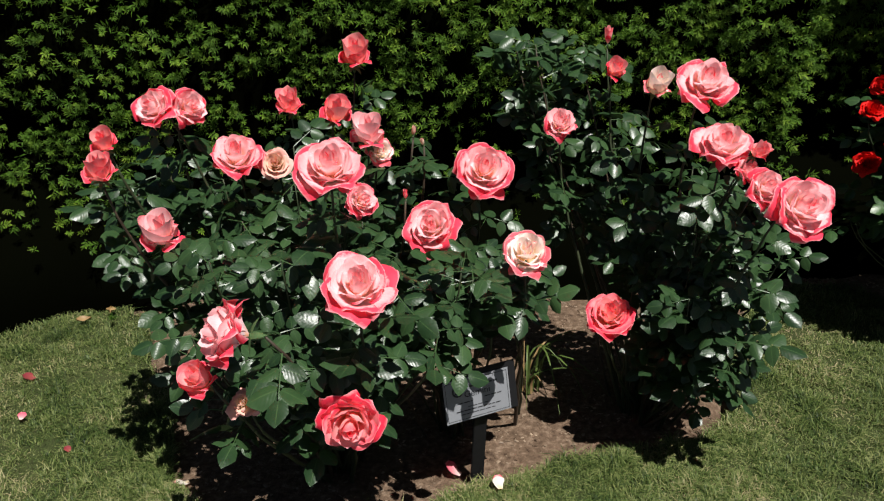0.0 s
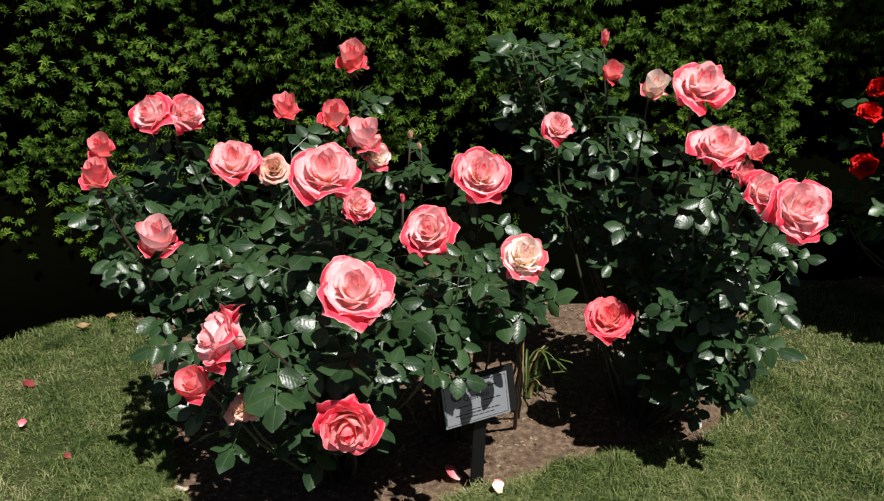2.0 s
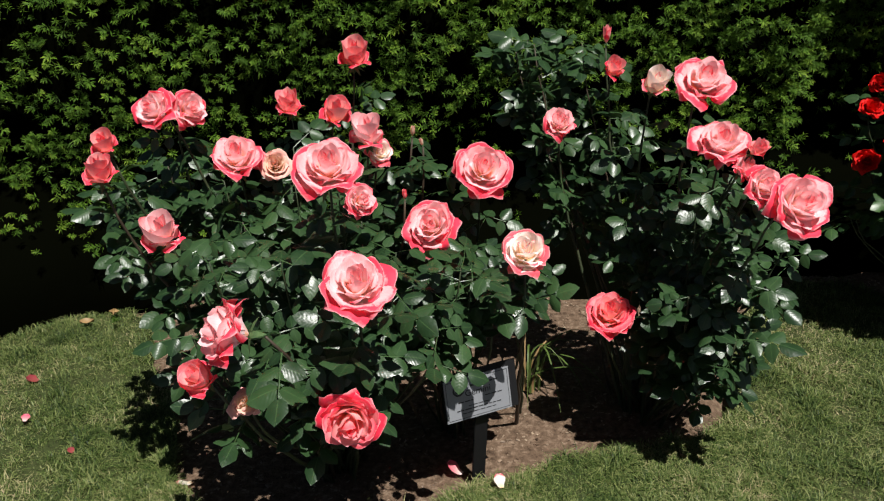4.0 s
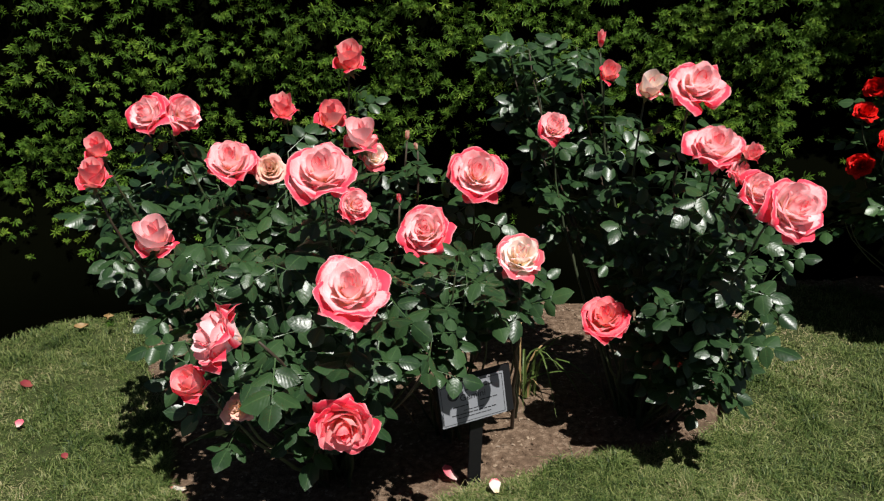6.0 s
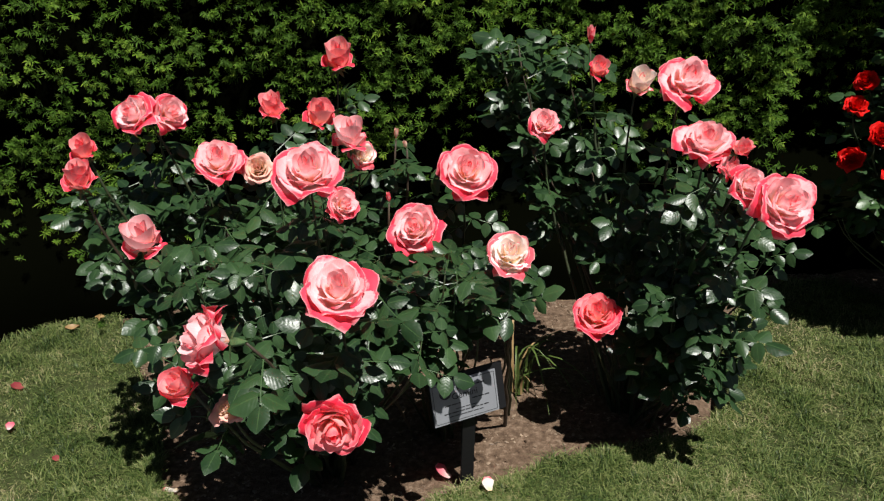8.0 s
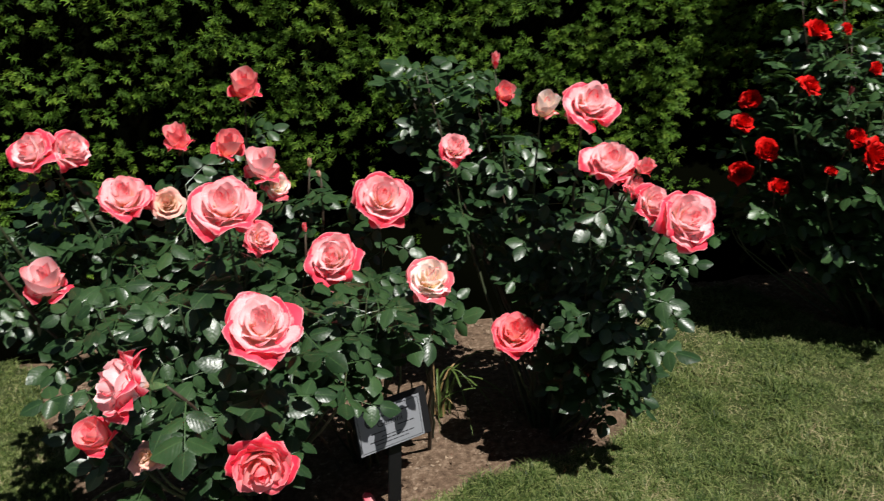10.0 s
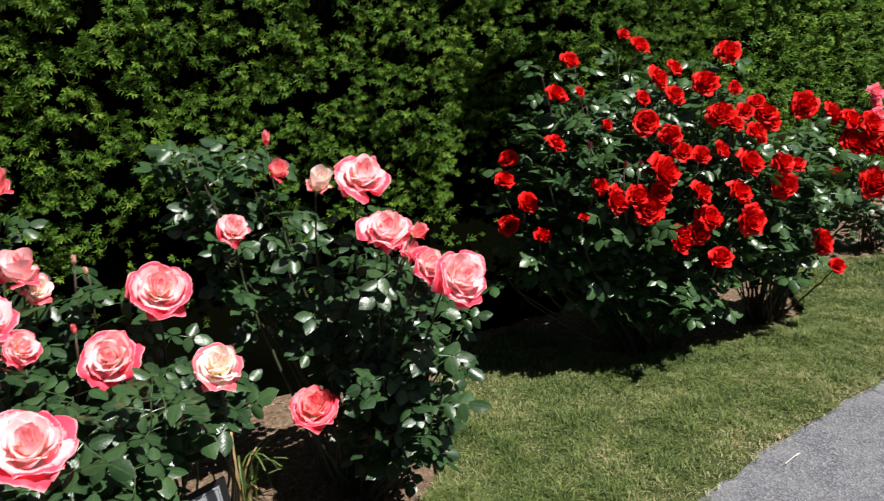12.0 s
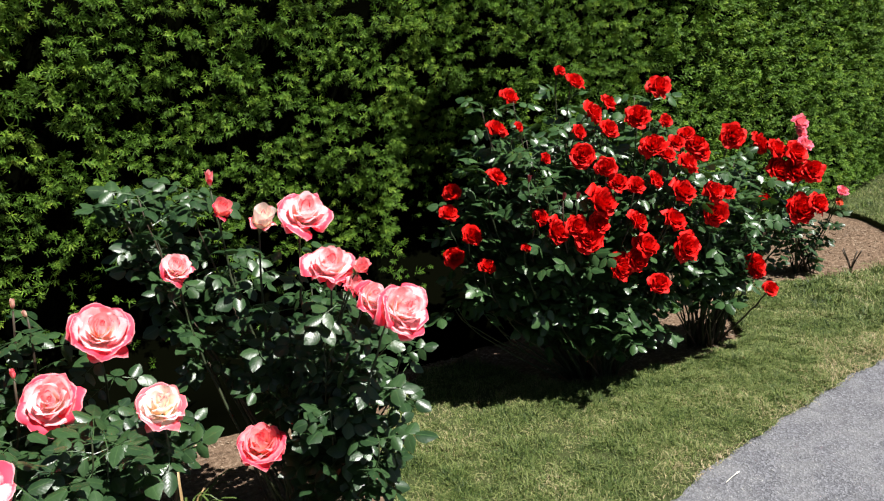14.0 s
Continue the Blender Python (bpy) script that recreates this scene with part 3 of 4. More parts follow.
class RoseBush:
    """A rose bush at a base point: add blooms and shoots, then finish with its leaves."""

    def __init__(self, base, label, petals, leaf_material_, leaf_size, seed, spacing=0.05, low=((0, 1), (0.3, 0.3)), group="rose bushes"):
        self.base = Vector(base)
        self.thing = thing("rose_bush", base, label, "rose bush", group)
        self.petals, self.leaf, self.size = petals, leaf_material_, leaf_size
        self.r = random.Random(seed)
        self.spacing, self.low = spacing, low
        self.leaves, self.heads = [], []

    def cane(self, tip, way=(0, 0, 1), thick=0.0042, bare=0.30, leafy=True, start=None, tuft=False):
        r = self.r
        tip = Vector(tip) - self.base
        begin = Vector((start[0] - self.base.x, start[1] - self.base.y, 0)) if start else Vector((0, 0, 0))
        flat = Vector((tip.x, tip.y, 0)) - begin
        root = begin + Vector((r.uniform(-0.05, 0.05), r.uniform(-0.05, 0.05), -0.06)) + flat * 0.10
        low = root + flat * 0.25 + Vector((r.uniform(-0.06, 0.06), r.uniform(-0.06, 0.06), tip.z * 0.45))
        high = tip - Vector(way) * (0.22 + 0.1 * r.random()) * min(1.0, tip.z * 1.6) - flat * 0.06
        points = bent(root, low, high, tip, 12)
        points = [p + Vector((r.uniform(-1, 1), r.uniform(-1, 1), 0)) * 0.005 * (0 < i < 11) for i, p in enumerate(points)]
        radii = [thick * (1.7 - 1.1 * i / 12) for i in range(13)]
        part("cane", mesh("cane", *tube(points, radii, 6), CANE if r.random() < 0.7 else BARK), self.thing)
        if not leafy:
            return
        total = sum((b - a).length for a, b in zip(points, points[1:]))
        at, turn = total * bare, r.uniform(0, math.tau)
        while at < total - 0.02:
            run = at
            for a, b in zip(points, points[1:]):
                if run <= (b - a).length:
                    break
                run -= (b - a).length
            here = a + (b - a).normalized() * run
            if here.z > np.interp(here.x + self.base.x, *self.low):
                self.leaf_at(here, turn)
            turn += 2.4 + r.uniform(-0.4, 0.4)
            at += self.spacing * r.uniform(0.7, 1.4)
        if tuft:
            for k in range(3):
                self.leaf_at(points[-1] - Vector((0, 0, 0.004 * k)), turn + 2.1 * k)

    def leaf_at(self, here, turn):
        r = self.r
        way = Vector((math.cos(turn), math.sin(turn), r.uniform(-0.25, 0.55)))
        up = Vector((r.gauss(0.08, 0.45), r.gauss(-0.50, 0.45), 1))
        m = Matrix.Translation(here) @ frame_of(way, up) @ Matrix.Scale(r.uniform(0.7, 1.15), 4)
        self.leaves.append((r.randrange(10), m))

    def bloom(self, at, width, kind="open", tilt=40, turn=0, petals=None, leafy=True, start=None):
        """A bloom facing tilt degrees from straight up, towards turn degrees (0: to -y, 90: to +x)."""
        r = self.r
        petals = petals or self.petals
        calyx, meshes = bloom_set(kind, petals, r.randrange(3))
        a, b = radians(tilt), radians(turn)
        way = Vector((math.sin(a) * math.sin(b), -math.sin(a) * math.cos(b), math.cos(a)))
        turned = way.to_track_quat("Z", "Y").to_matrix().to_4x4() @ Matrix.Rotation(r.uniform(0, math.tau), 4, "Z")
        m = Matrix.Translation(Vector(at) - self.base + way * width * 0.07) @ turned @ Matrix.Scale(width * (1.02 if kind == "half" else 0.95), 4)
        for step, reach in ((0.25, 0.62), (1.0, 0.60), (1.7, 0.55)):
            self.heads.append((Vector(at) - self.base + way * width * step, width * reach + 0.02))
        for step in (0.7, 1.5, 2.4):
            self.heads.append((Vector(at) - self.base + SUN * width * step, width * 0.45 + 0.012))
        ob = part("bloom", calyx, self.thing, "", m)
        for me in meshes:
            part("petal", me, ob)
        neck = Vector(at) - way * width * (0.42 + 0.2 * (KINDS[kind]["tall"] - 1))
        self.cane(neck, (way + Vector((0, 0, 1.2))).normalized(), leafy=leafy, start=start)

    def shoot(self, tip, bare=0.25, start=None):
        here = Vector(tip) - self.base
        if all((here - p).length > q + 0.01 for p, q in self.heads):
            self.cane(tip, (0, 0, 1), 0.0030, bare, start=start, tuft=True)

    def fill(self, count, centre, radii, start=None, bare=0.25):
        """Leafy shoots whose tips lie in an ellipsoid."""
        r = self.r
        for _ in range(count):
            while True:
                p = Vector((r.uniform(-1, 1), r.uniform(-1, 1), r.uniform(-1, 1)))
                if 0.15 < p.length < 1:
                    break
            self.shoot([centre[i] + p[i] * radii[i] for i in range(3)], bare, start)

    def clear(self, at, radius):
        """Keeps leaves and shoots out of a ball."""
        self.heads.append((Vector(at) - self.base, radius))

    def finish(self):
        pool = leaf_pool(self.leaf, self.size)
        def free(m):
            middle = m @ Vector((self.size * 0.6, 0, 0))
            return all((middle - p).length > q for p, q in self.heads)

        self.leaves = [leaf for leaf in self.leaves if free(leaf[1])]
        order = sorted(self.leaves, key=lambda leaf: leaf[1].translation.y - 0.6 * leaf[1].translation.z)
        for which, m in order[:300]:
            part("leaf", pool[which][1], self.thing, "", m)
        rest = order[300:]
        if rest:
            verts, loops, uvs, total = [], [], [], 0
            for which, m in rest:
                (v, f, uv), _ = pool[which]
                v = np.array([tuple(p) for p in v])
                mm = np.array(m)
                verts.append(v @ mm[:3, :3].T + mm[:3, 3])
                loops.append(np.array(f) + total)
                uvs.append(np.array(uv))
                total += len(v)
            me = joined("foliage", np.concatenate(verts), np.concatenate(loops), 4, self.leaf, np.concatenate(uvs), True)
            tagged(part("foliage", me, self.thing), kind="stuff")


def front_bush():
    b = RoseBush((-0.36, 1.82, -0.04), "rose bush with large cream and salmon pink blooms, glossy leaves", PINK, LEAF, 0.118, 3, 0.029, ((-0.62, -0.48, -0.40), (0.66, 0.60, 0.54)))
    b.bloom((-0.242, 2.132, 1.121), 0.118, "half", 25, 20, CORAL)
    b.bloom((-0.640, 1.608, 1.106), 0.113, "open", 50, -25)
    b.bloom((-0.580, 1.660, 1.093), 0.112, "cup", 65, 55)
    b.bloom((-0.701, 1.453, 1.061), 0.069, "half", 30, 0, CORAL)
    b.bloom((-0.692, 1.385, 1.017), 0.086, "half", 20, 20, CORAL)
    b.bloom((-0.488, 1.676, 0.962), 0.157, "cup", 32, 15)
    b.bloom((-0.399, 1.701, 0.934), 0.086, "open", 60, 10, WITHERED)
    b.bloom((-0.165, 1.210, 1.061), 0.142, "open", 36, 10)
    b.bloom((-0.132, 1.341, 0.950), 0.087, "cup", 60, 40)
    b.bloom((-0.449, 2.121, 0.988), 0.103, "half", 15, 0, CORAL)
    b.bloom((-0.282, 1.952, 0.994), 0.103, "half", 30, 40, CORAL)
    b.bloom((-0.152, 1.663, 1.003), 0.105, "half", 20, 20)
    b.bloom((-0.131, 1.689, 0.956), 0.085, "cup", 55, 20, CREAM)
    b.bloom((-0.609, 1.437, 0.850), 0.112, "half", 25, 20)
    b.bloom((0.124, 1.689, 0.899), 0.158, "open", 48, 10, start=(0.06, 2.02))
    b.bloom((-0.008, 1.628, 0.777), 0.147, "open", 50, -10, start=(-0.05, 1.98))
    b.bloom((0.218, 1.512, 0.746), 0.142, "cup", 35, 0, CREAM, start=(0.24, 2.06))
    b.bloom((-0.105, 1.054, 0.889), 0.141, "open", 30, 10)
    b.bloom((-0.329, 1.000, 0.835), 0.145, "cup", 68, -65)
    b.bloom((-0.406, 1.031, 0.721), 0.080, "half", 40, -25, CORAL)
    b.bloom((-0.358, 1.091, 0.630), 0.060, "spent", 40, 0, WITHERED)
    b.bloom((-0.144, 1.049, 0.614), 0.130, "open", 92, 5, CORAL)
    b.bloom((-0.07, 1.63, 0.86), 0.022, "bud", 10, 0, CORAL)
    b.bloom((-0.05, 1.75, 0.988), 0.022, "bud", 12, 30, WITHERED)
    b.bloom((-0.027, 1.74, 0.962), 0.018, "bud", 20, -40, WITHERED)
    b.clear((0.17, 1.46, 0.54), 0.10)
    b.clear((0.09, 1.54, 0.40), 0.09)
    b.fill(36, (-0.27, 1.48, 0.72), (0.37, 0.38, 0.20))
    b.fill(12, (-0.36, 1.78, 0.84), (0.40, 0.22, 0.15))
    b.fill(24, (0.0, 1.60, 0.63), (0.24, 0.12, 0.075), start=(0.0, 1.98), bare=0.62)
    b.fill(6, (-0.74, 1.74, 0.86), (0.10, 0.15, 0.12), bare=0.55)
    b.fill(3, (0.20, 1.66, 0.60), (0.08, 0.08, 0.08), start=(0.20, 2.05), bare=0.5)
    b.finish()


def back_bush():
    b = RoseBush((0.62, 2.02, -0.04), "tall rose bush with salmon pink blooms and dark leaves", PINK, LEAF, 0.120, 8, 0.036, ((0.50, 0.60, 0.64, 0.76, 0.88, 1.00), (0.54, 0.48, 0.26, 0.28, 0.44, 0.58)))
    b.bloom((0.354, 2.064, 0.917), 0.119, "cup", 40, 0)
    b.bloom((0.469, 1.801, 0.421), 0.155, "open", 28, 0, CORAL, leafy=False)
    b.bloom((0.513, 2.243, 1.130), 0.045, "bud", 8, 10, CORAL)
    b.bloom((0.525, 2.170, 1.042), 0.076, "half", 40, 20, CORAL)
    b.bloom((0.595, 1.943, 1.035), 0.094, "half", 30, 20, CREAM)
    b.bloom((0.692, 1.823, 1.066), 0.156, "open", 38, 10)
    b.bloom((0.722, 1.728, 0.927), 0.157, "open", 24, -5)
    b.bloom((0.776, 1.648, 0.931), 0.061, "half", 40, 60, CORAL)
    b.bloom((0.758, 1.652, 0.883), 0.088, "cup", 50, 40)
    b.bloom((0.783, 1.588, 0.861), 0.115, "cup", 55, 20)
    b.bloom((0.809, 1.450, 0.862), 0.155, "open", 56, 20)
    b.clear((0.55, 1.78, 0.74), 0.12)
    b.fill(16, (0.76, 1.90, 0.62), (0.22, 0.26, 0.28))
    b.fill(12, (0.72, 1.72, 0.50), (0.15, 0.18, 0.15), bare=0.45)
    b.shoot((0.44, 2.25, 1.12), 0.7)
    b.shoot((0.55, 2.28, 1.18), 0.75)
    b.fill(3, (0.30, 2.30, 0.95), (0.22, 0.18, 0.16), bare=0.5)
    b.fill(5, (0.25, 2.30, 1.08), (0.17, 0.10, 0.07), bare=0.68)
    b.finish()


def red_bush():
    b = RoseBush((2.08, 2.42, -0.04), "broad rose bush covered in bright red blooms and glossy leaves", RED, LEAF_RED, 0.126, 21, 0.040, ((1.4, 1.6, 1.7, 1.9, 2.2), (0.46, 0.48, 0.38, 0.24, 0.18)))
    for x, y, z, w in ((2.07, 2.57, 1.32, 0.055), (2.04, 2.42, 1.28, 0.09), (1.85, 2.63, 1.23, 0.085), (2.36, 2.28, 1.23, 0.105), (2.06, 2.23, 1.20, 0.075),
                       (1.98, 2.22, 1.17, 0.10), (2.00, 2.15, 1.11, 0.085), (2.14, 2.15, 1.14, 0.10), (2.26, 2.13, 1.11, 0.06), (1.89, 2.19, 1.11, 0.065),
                       (1.67, 2.44, 1.13, 0.09), (1.58, 2.30, 0.97, 0.08), (1.47, 2.48, 0.90, 0.075), (1.44, 2.46, 0.82, 0.082), (1.47, 2.33, 0.75, 0.084)):
        b.bloom((x, y, z), w * 1.08, "flat", b.r.uniform(30, 65), b.r.uniform(-45, 45))
    for x, y, z, w in ((1.43, 2.42, 0.65, 0.085), (1.50, 2.28, 0.63, 0.07), (1.86, 2.13, 1.03, 0.10), (1.93, 2.08, 0.98, 0.08), (1.96, 2.05, 0.92, 0.08),
                       (2.15, 2.07, 1.03, 0.106), (2.26, 2.07, 1.03, 0.07), (2.33, 2.09, 1.05, 0.07), (2.36, 2.07, 1.01, 0.085), (2.38, 2.06, 0.98, 0.08),
                       (2.28, 2.03, 0.95, 0.097), (2.20, 2.05, 0.99, 0.07), (2.11, 2.02, 0.91, 0.08), (2.03, 2.03, 0.90, 0.07), (2.23, 2.00, 0.85, 0.107)):
        b.bloom((x, y, z), w * 1.08, "flat", b.r.uniform(35, 70), b.r.uniform(-40, 40))
    for x, y, z, w in ((1.88, 2.05, 0.86, 0.13), (2.01, 2.00, 0.77, 0.095), (2.17, 1.98, 0.75, 0.106), (1.67, 2.14, 0.82, 0.07), (1.71, 2.10, 0.77, 0.105),
                       (1.78, 2.07, 0.78, 0.092), (1.82, 2.05, 0.73, 0.115), (1.86, 2.04, 0.78, 0.08), (2.23, 1.98, 0.63, 0.117), (2.04, 1.99, 0.67, 0.104),
                       (2.00, 2.00, 0.62, 0.096), (1.94, 2.02, 0.60, 0.11), (2.11, 2.00, 0.50, 0.091), (1.61, 2.16, 0.71, 0.04), (1.74, 2.20, 1.03, 0.047), (1.72, 2.35, 1.14, 0.048)):
        b.bloom((x, y, z), w * 1.08, "flat", b.r.uniform(40, 75), b.r.uniform(-35, 35))
    for x, y, z in ((1.631, 2.15, 0.968), (1.727, 2.07, 0.898), (1.789, 2.07, 0.89)):
        b.bloom((x, y, z), 0.026, "bud", 15, 20, FADED)
    b.fill(26, (2.04, 2.35, 0.70), (0.55, 0.38, 0.45))
    b.fill(16, (2.02, 2.20, 0.48), (0.40, 0.22, 0.16))
    b.fill(5, (1.50, 2.42, 0.45), (0.12, 0.12, 0.20))
    b.fill(5, (1.68, 2.48, 0.62), (0.16, 0.14, 0.14))
    b.fill(12, (1.66, 2.48, 1.04), (0.26, 0.14, 0.26))
    b.fill(12, (2.08, 2.36, 1.08), (0.42, 0.22, 0.16), bare=0.5)
    b.finish()


def leaning_red_bush():
    b = RoseBush((2.72, 2.40, -0.04), "leaning rose bush with clustered red blooms on bare dark canes", RED, LEAF_RED, 0.120, 22, 0.038, ((2.4, 2.8), (0.28, 0.34)))
    for x, y, z, w in ((2.67, 2.18, 0.99, 0.115), (2.87, 2.22, 0.93, 0.105), (2.92, 2.17, 0.90, 0.115), (2.98, 2.12, 0.88, 0.115), (2.92, 2.16, 0.81, 0.125),
                       (2.98, 2.12, 0.80, 0.115), (3.03, 2.07, 0.80, 0.105), (2.97, 2.07, 0.64, 0.135), (3.03, 2.03, 0.66, 0.105), (2.77, 2.13, 0.40, 0.12),
                       (2.79, 2.06, 0.31, 0.068), (2.40, 2.01, 0.82, 0.094), (2.49, 2.03, 0.80, 0.07), (2.40, 2.00, 0.73, 0.103), (2.86, 2.17, 0.69, 0.06)):
        b.bloom((x, y, z), w * 1.08, "flat", b.r.uniform(35, 70), b.r.uniform(-40, 40))
    b.fill(20, (2.62, 2.25, 0.66), (0.30, 0.25, 0.30))
    b.fill(9, (2.50, 2.22, 0.46), (0.22, 0.16, 0.16))
    b.finish()


def far_bush():
    b = RoseBush((3.96, 2.86, -0.04), "small rose bush with coral pink blooms on thin canes", BLUSH, LEAF, 0.10, 31, 0.06, ((3.6, 4.2), (0.06, 0.06)))
    b.bloom((3.62, 2.63, 0.90), 0.10, "flat", 45, 0)
    b.bloom((3.66, 2.66, 0.84), 0.09, "flat", 45, 20)
    b.bloom((3.60, 2.58, 0.79), 0.095, "flat", 55, 0)
    b.bloom((3.98, 2.63, 0.47), 0.08, "flat", 40, 0)
    b.bloom((3.96, 2.63, 0.41), 0.055, "flat", 40, 0, ORANGE)
    b.fill(9, (3.94, 2.82, 0.24), (0.14, 0.12, 0.12))
    b.finish()


# ---- sign ----
def sign():
    s = thing("plant_sign", (0.08, 1.66, -0.04), "engraved silver plant label on a black metal stake", "sign")
    part("stake", from_bmesh("stake", box((0.040, 0.008, 0.34), 0.0015), BLACK), s, "black flat metal stake", pose(0.006, -0.030, 0.14, 10, 0, 24))
    m = pose(0.016, -0.06, 0.348, 80, 0, 24)
    back = part("backing", from_bmesh("backing", box((0.215, 0.138, 0.006), 0.0015), BLACK), s, "black backing plate", m)
    plate = part("plate", from_bmesh("plate", box((0.190, 0.120, 0.003), 0.0008), SILVER), s, "grey engraved label plate", m @ pose(-0.010, -0.007, 0.0045))
    for x, y, w, h in ((0, 0.054, 0.180, 0.0012), (0, -0.054, 0.180, 0.0012), (-0.0895, 0, 0.0012, 0.108), (0.0895, 0, 0.0012, 0.108)):
        part("border_line", from_bmesh("border_line", box((w, h, 0.0006)), INK), plate, "", pose(x, y, 0.0018))
    r = random.Random(2)
    for y, x0, x1, tall in ((0.034, -0.02, 0.06, 0.0045), (-0.008, -0.06, -0.015, 0.003), (-0.004, 0.02, 0.07, 0.003), (-0.022, -0.03, 0.03, 0.0022), (-0.031, -0.065, 0.065, 0.003), (-0.041, -0.05, 0.05, 0.0024)):
        x = x0
        while x < x1 - 0.004:
            w = min(r.uniform(0.008, 0.02), x1 - x)
            part("text_bar", from_bmesh("text_bar", box((w, tall, 0.0005)), INK), plate, "", pose(x + w / 2, y, 0.0018))
            x += w + 0.003
    verts, faces = [], []
    for i in range(24):
        a = i * math.tau / 24
        verts += [(math.cos(a) * q, math.sin(a) * q, 0) for q in (0.0115, 0.017)]
        faces.append((2 * i, 2 * i + 1, (2 * i + 3) % 48, (2 * i + 2) % 48))
    part("emblem", mesh("emblem", verts, faces, INK), plate, "round dark rosette emblem", pose(-0.055, 0.028, 0.0022))
    for i in range(5):
        bm = bmesh.new()
        bmesh.ops.create_circle(bm, cap_ends=True, segments=10, radius=0.0046)
        a = i * math.tau / 5
        part("emblem_petal", from_bmesh("emblem_petal", bm, INK), plate, "", pose(-0.055 + 0.0060 * math.cos(a), 0.028 + 0.0060 * math.sin(a), 0.0022))
    curve = bpy.data.curves.new("lettering", "FONT")
    curve.body, curve.size, curve.align_x, curve.extrude = "Gemini", 1.0, "CENTER", 0.008
    holder = bpy.data.objects.new("lettering", curve)
    scene.collection.objects.link(holder)
    letters = bpy.data.meshes.new_from_object(holder.evaluated_get(bpy.context.evaluated_depsgraph_get()))
    bpy.data.objects.remove(holder)
    letters.transform(Matrix.Scale(0.026, 4))
    letters.materials.append(INK)
    part("lettering", letters, plate, "dark engraved cultivar name", pose(0.0, 0.006, 0.0022))


# ---- small things on the ground ----
def fallen_petal(at, turn, size, material, label, tilt=20):
    verts, uvs = [], []
    for i in range(7):
        v = i / 6
        for j in range(7):
            u = j / 3 - 1
            w = 0.42 * math.sin(math.pi * (0.10 + 0.74 * v)) ** 0.8 * (1 + 0.18 * math.sin(7 * v + 3 * u))
            verts.append((size * u * w, size * (v - 0.5), size * (0.30 * (u * w) ** 2 * 2 + 0.35 * (v - 0.45) ** 2 + 0.03 * math.sin(9 * u + 4 * v))))
            uvs.append(((u + 1) / 2, v))
    ob = new("fallen_petal", mesh("fallen_petal", verts, grid_faces(7, 7), material, uvs))
    ob.matrix_world = pose(*at, tilt, tilt * 0.4, turn)
    tagged(ob, label, "petal", "petals on the ground")


def litter():
    fallen_petal((0.138, 1.575, 0.026), 25, 0.040, CREAM, "white rose petal lying on the lawn", 35)
    fallen_petal((0.006, 1.69, -0.02), 70, 0.055, BLUSH, "pink and white rose petal lying on bare soil", 30)
    fallen_petal((-1.445, 1.95, 0.022), 10, 0.030, BLUSH, "small pink rose petal lying on the lawn")
    fallen_petal((-1.565, 2.21, 0.014), 80, 0.045, FADED, "withered reddish rose petal lying on the lawn")
    fallen_petal((-1.205, 1.78, 0.012), 50, 0.024, FADED, "faded pink rose petal lying on the lawn")
    fallen_petal((-0.80, 1.65, -0.022), 130, 0.045, CREAM, "curled pale rose petal lying on bare soil")
    for x, y, z, turn, size in ((-1.55, 2.62, 0.028, 30, 0.055), (-1.47, 2.70, 0.026, 110, 0.06), (-1.08, 2.44, -0.015, 70, 0.07), (-0.98, 2.60, -0.02, 20, 0.06), (1.62, 2.74, -0.02, 60, 0.05), (2.86, 2.40, -0.02, 15, 0.06)):
        ob = new("dry_leaf", mesh("dry_leaf", [(size * (v - 0.5), size * 0.35 * u * math.sin(math.pi * min(0.97, 0.06 + v)), size * (0.25 * abs(u) + 0.2 * (v - 0.5) ** 2)) for v in (0, 0.2, 0.4, 0.6, 0.8, 1.0) for u in (-1, 0, 1)], grid_faces(6, 3), STRAW))
        ob.matrix_world = pose(x, y, z, 12, 8, turn)
        tagged(ob, "curled dry brown leaf lying near the hedge", "dead leaf", "dead leaves")


def twig():
    points = bent((1.90, 1.433, -0.013), (1.93, 1.442, -0.010), (1.96, 1.450, -0.010), (1.985, 1.456, -0.012), 8)
    ob = new("twig", mesh("twig", *tube(points, [0.0012, 0.0012, 0.0012, 0.0013, 0.0014, 0.0014, 0.0022, 0.0028, 0.0016], 6), BONE))
    tagged(ob, "short bleached twig lying on the gravel path", "twig")


def strap_weed():
    w = thing("grass_weed", (0.27, 2.14, -0.04), "clump of arching green and straw coloured weed blades", "weed")
    r = random.Random(4)
    for i in range(15):
        a = r.uniform(-2.2, 1.6)
        long_, up = r.uniform(0.10, 0.30), r.uniform(0.08, 0.26)
        if i == 0:
            a, long_, up = 0.55, 0.30, 0.20
        out = Vector((math.cos(a), math.sin(a), 0))
        side = Vector((-math.sin(a), math.cos(a), 0))
        root = Vector((r.uniform(-0.03, 0.03), r.uniform(-0.03, 0.03), 0))
        spine = bent(root, root + Vector((0, 0, up)), root + out * long_ * 0.5 + Vector((0, 0, up * 1.3)), root + out * long_ + Vector((0, 0, up * r.uniform(0.2, 0.9))), 8)
        verts, uvs = [], []
        for k, p in enumerate(spine):
            wide = 0.0042 * (1 - (k / 8) ** 2) + 0.0004
            verts += [p - side * wide, p + Vector((0, 0, -0.001)), p + side * wide]
            uvs += [(0, k / 8), (0.5, k / 8), (1, k / 8)]
        part("blade", mesh("blade", verts, grid_faces(9, 3), STRAP if r.random() < 0.7 else STRAW, uvs), w)


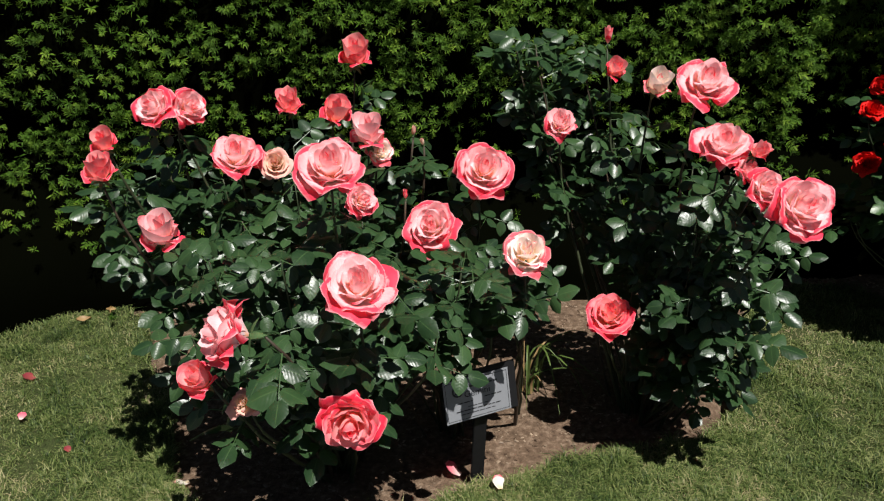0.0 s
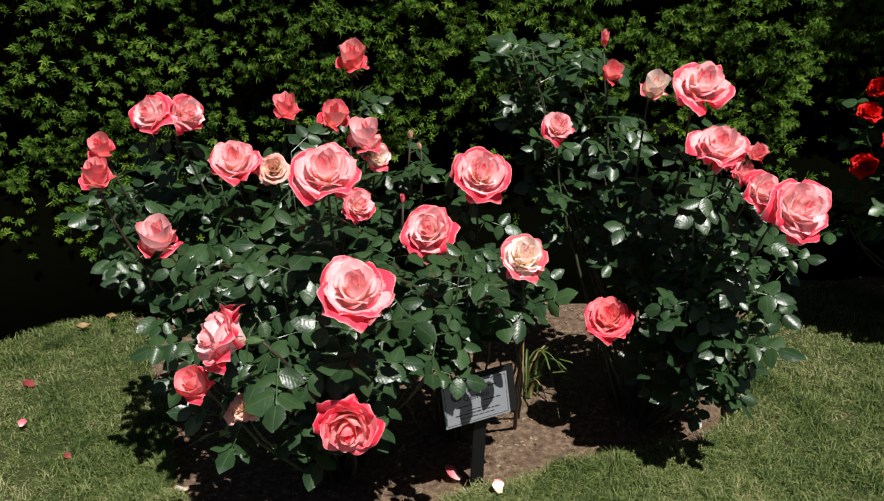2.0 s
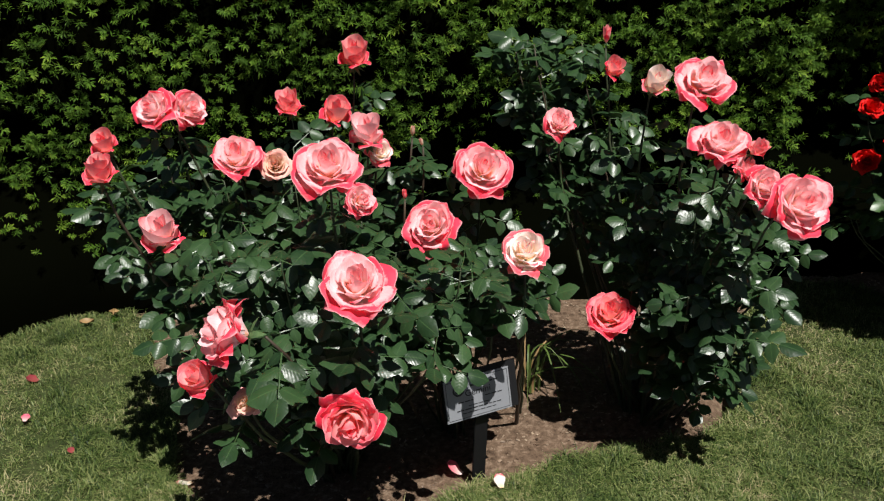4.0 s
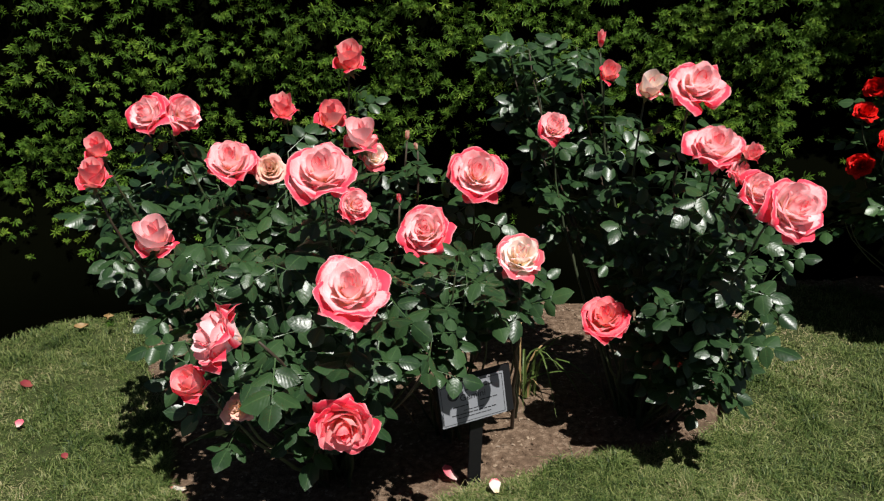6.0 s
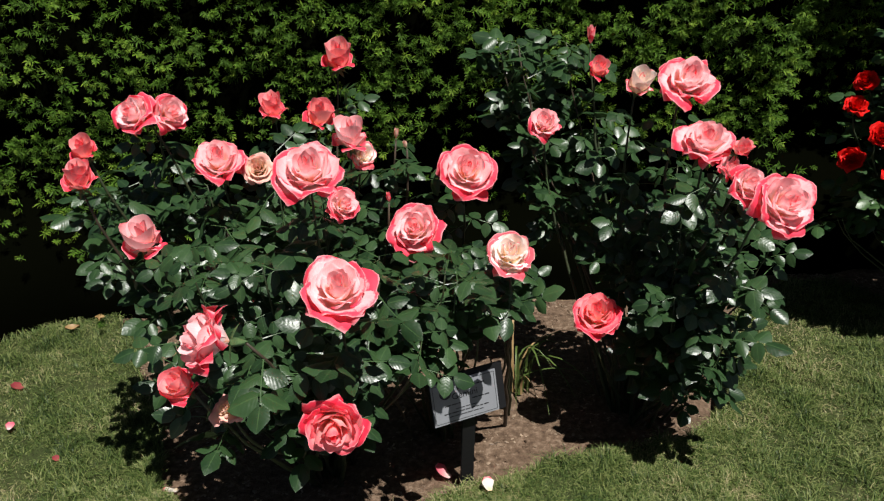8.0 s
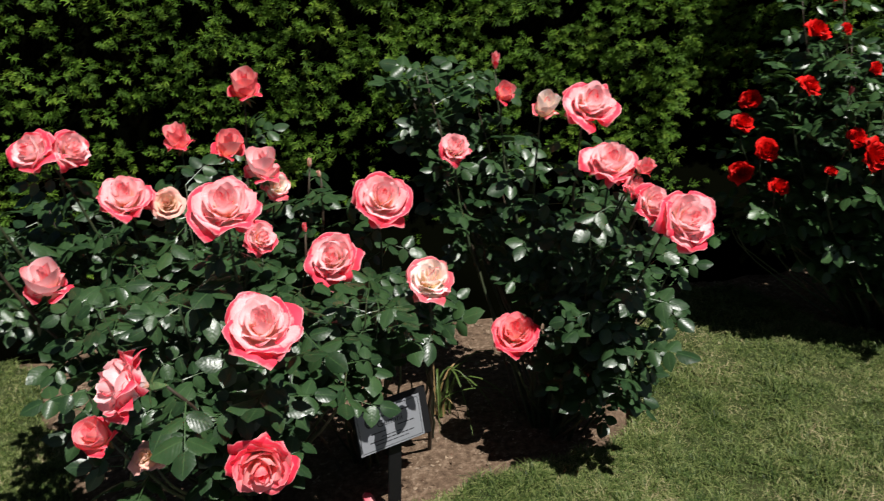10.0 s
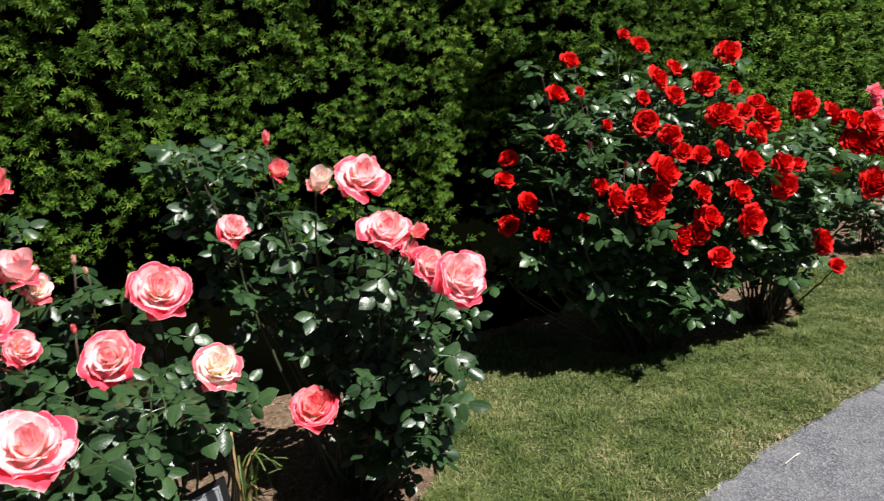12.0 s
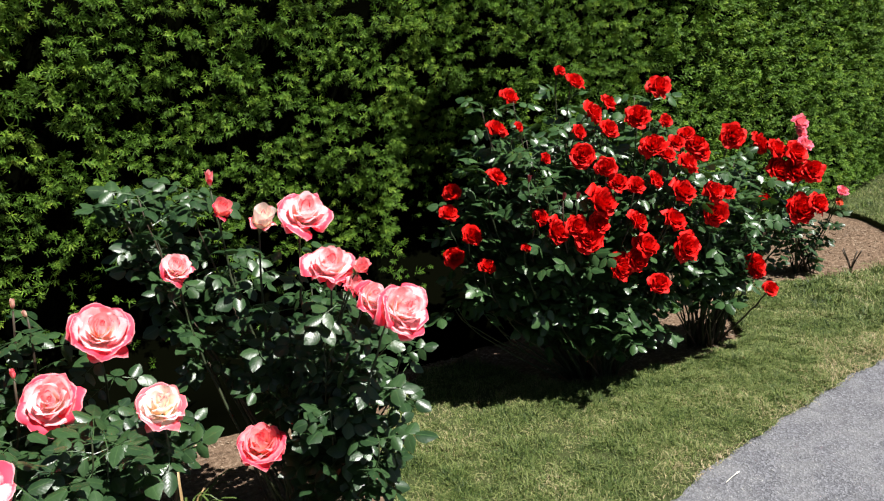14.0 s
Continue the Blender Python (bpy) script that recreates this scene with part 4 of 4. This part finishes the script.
def pruned_stub():
    b = thing("pruned_rose", (4.08, 2.62, -0.04), "pruned rose stump with short bare brown canes", "rose bush")
    r = random.Random(6)
    for i in range(7):
        a, h = r.uniform(0, math.tau), r.uniform(0.05, 0.17)
        tip = Vector((math.cos(a) * h * 0.35, math.sin(a) * h * 0.35, h))
        part("cane", mesh("cane", *tube(bent((0, 0, 0), (0, 0, h * 0.4), tip * 0.8, tip, 5), [0.006, 0.005, 0.005, 0.004, 0.004, 0.003], 6), BARK), b)


def scattered(name, count, where, sizes, flat, material, seed, label, category):
    """Many small angular bits on the ground, in one mesh."""
    r = np.random.default_rng(seed)
    x, y, z = where(r, count)
    n = len(x)
    long_ = r.uniform(*sizes, n)
    wide, thick = long_ * r.uniform(0.25, 0.8, n), long_ * flat * r.uniform(0.5, 1.0, n)
    turn, tip = r.uniform(0, math.tau, n), r.normal(0, 0.25, n)
    base = np.array([(-1, -1, 0), (1, -0.7, 0), (1, 0.8, 0), (-0.8, 1, 0), (-0.6, -0.5, 1), (0.7, -0.4, 1), (0.6, 0.5, 1), (-0.5, 0.6, 1)]) * 0.5
    p = base[None] * np.stack([long_, wide, thick], 1)[:, None] * r.uniform(0.75, 1.25, (n, 8, 3))
    p[:, :, 2] += p[:, :, 0] * tip[:, None]
    c, s = np.cos(turn)[:, None], np.sin(turn)[:, None]
    verts = np.stack([p[:, :, 0] * c - p[:, :, 1] * s + x[:, None], p[:, :, 0] * s + p[:, :, 1] * c + y[:, None], p[:, :, 2] + z[:, None]], 2)
    quads = np.array([(4, 5, 6, 7), (0, 1, 5, 4), (1, 2, 6, 5), (2, 3, 7, 6), (3, 0, 4, 7)])
    loops = (np.arange(n)[:, None, None] * 8 + quads[None]).reshape(-1, 4)
    ob = new(name, joined(name, verts.reshape(-1, 3), loops, 4, material))
    tagged(ob, label, category, kind="stuff")


def on_soil(r, n):
    x = r.uniform(-1.5, 5.0, n)
    low = bed_y(x)
    y = low + (hedge_y(x) + 0.1 - low) * r.random(n)
    z = np.array([soil_z(a, b) for a, b in zip(x, y)])
    return x, y, z


def on_path(r, n):
    x = r.uniform(1.2, 4.2, n)
    y = path_y(x) + 0.03 - 0.75 * r.random(n) ** 1.5
    return x, y, np.full(n, -0.023)


ground_sheet()
lawn_sheet()
path_sheet()
hedge()
front_bush()
back_bush()
red_bush()
leaning_red_bush()
far_bush()
pruned_stub()
sign()
strap_weed()
litter()
twig()
scattered("bark_chips", 14000, on_soil, (0.004, 0.015), 0.25, CHIP, 3, "brown bark chips and bits of debris on the soil", "bark chips")
scattered("soil_crumbs", 7000, on_soil, (0.004, 0.016), 0.7, SOIL, 4, "crumbs and clods of dry brown soil", "soil")
scattered("pebbles", 5000, on_path, (0.003, 0.008), 0.7, STONE, 7, "small grey and pale stones on the path", "pebbles")
grass()
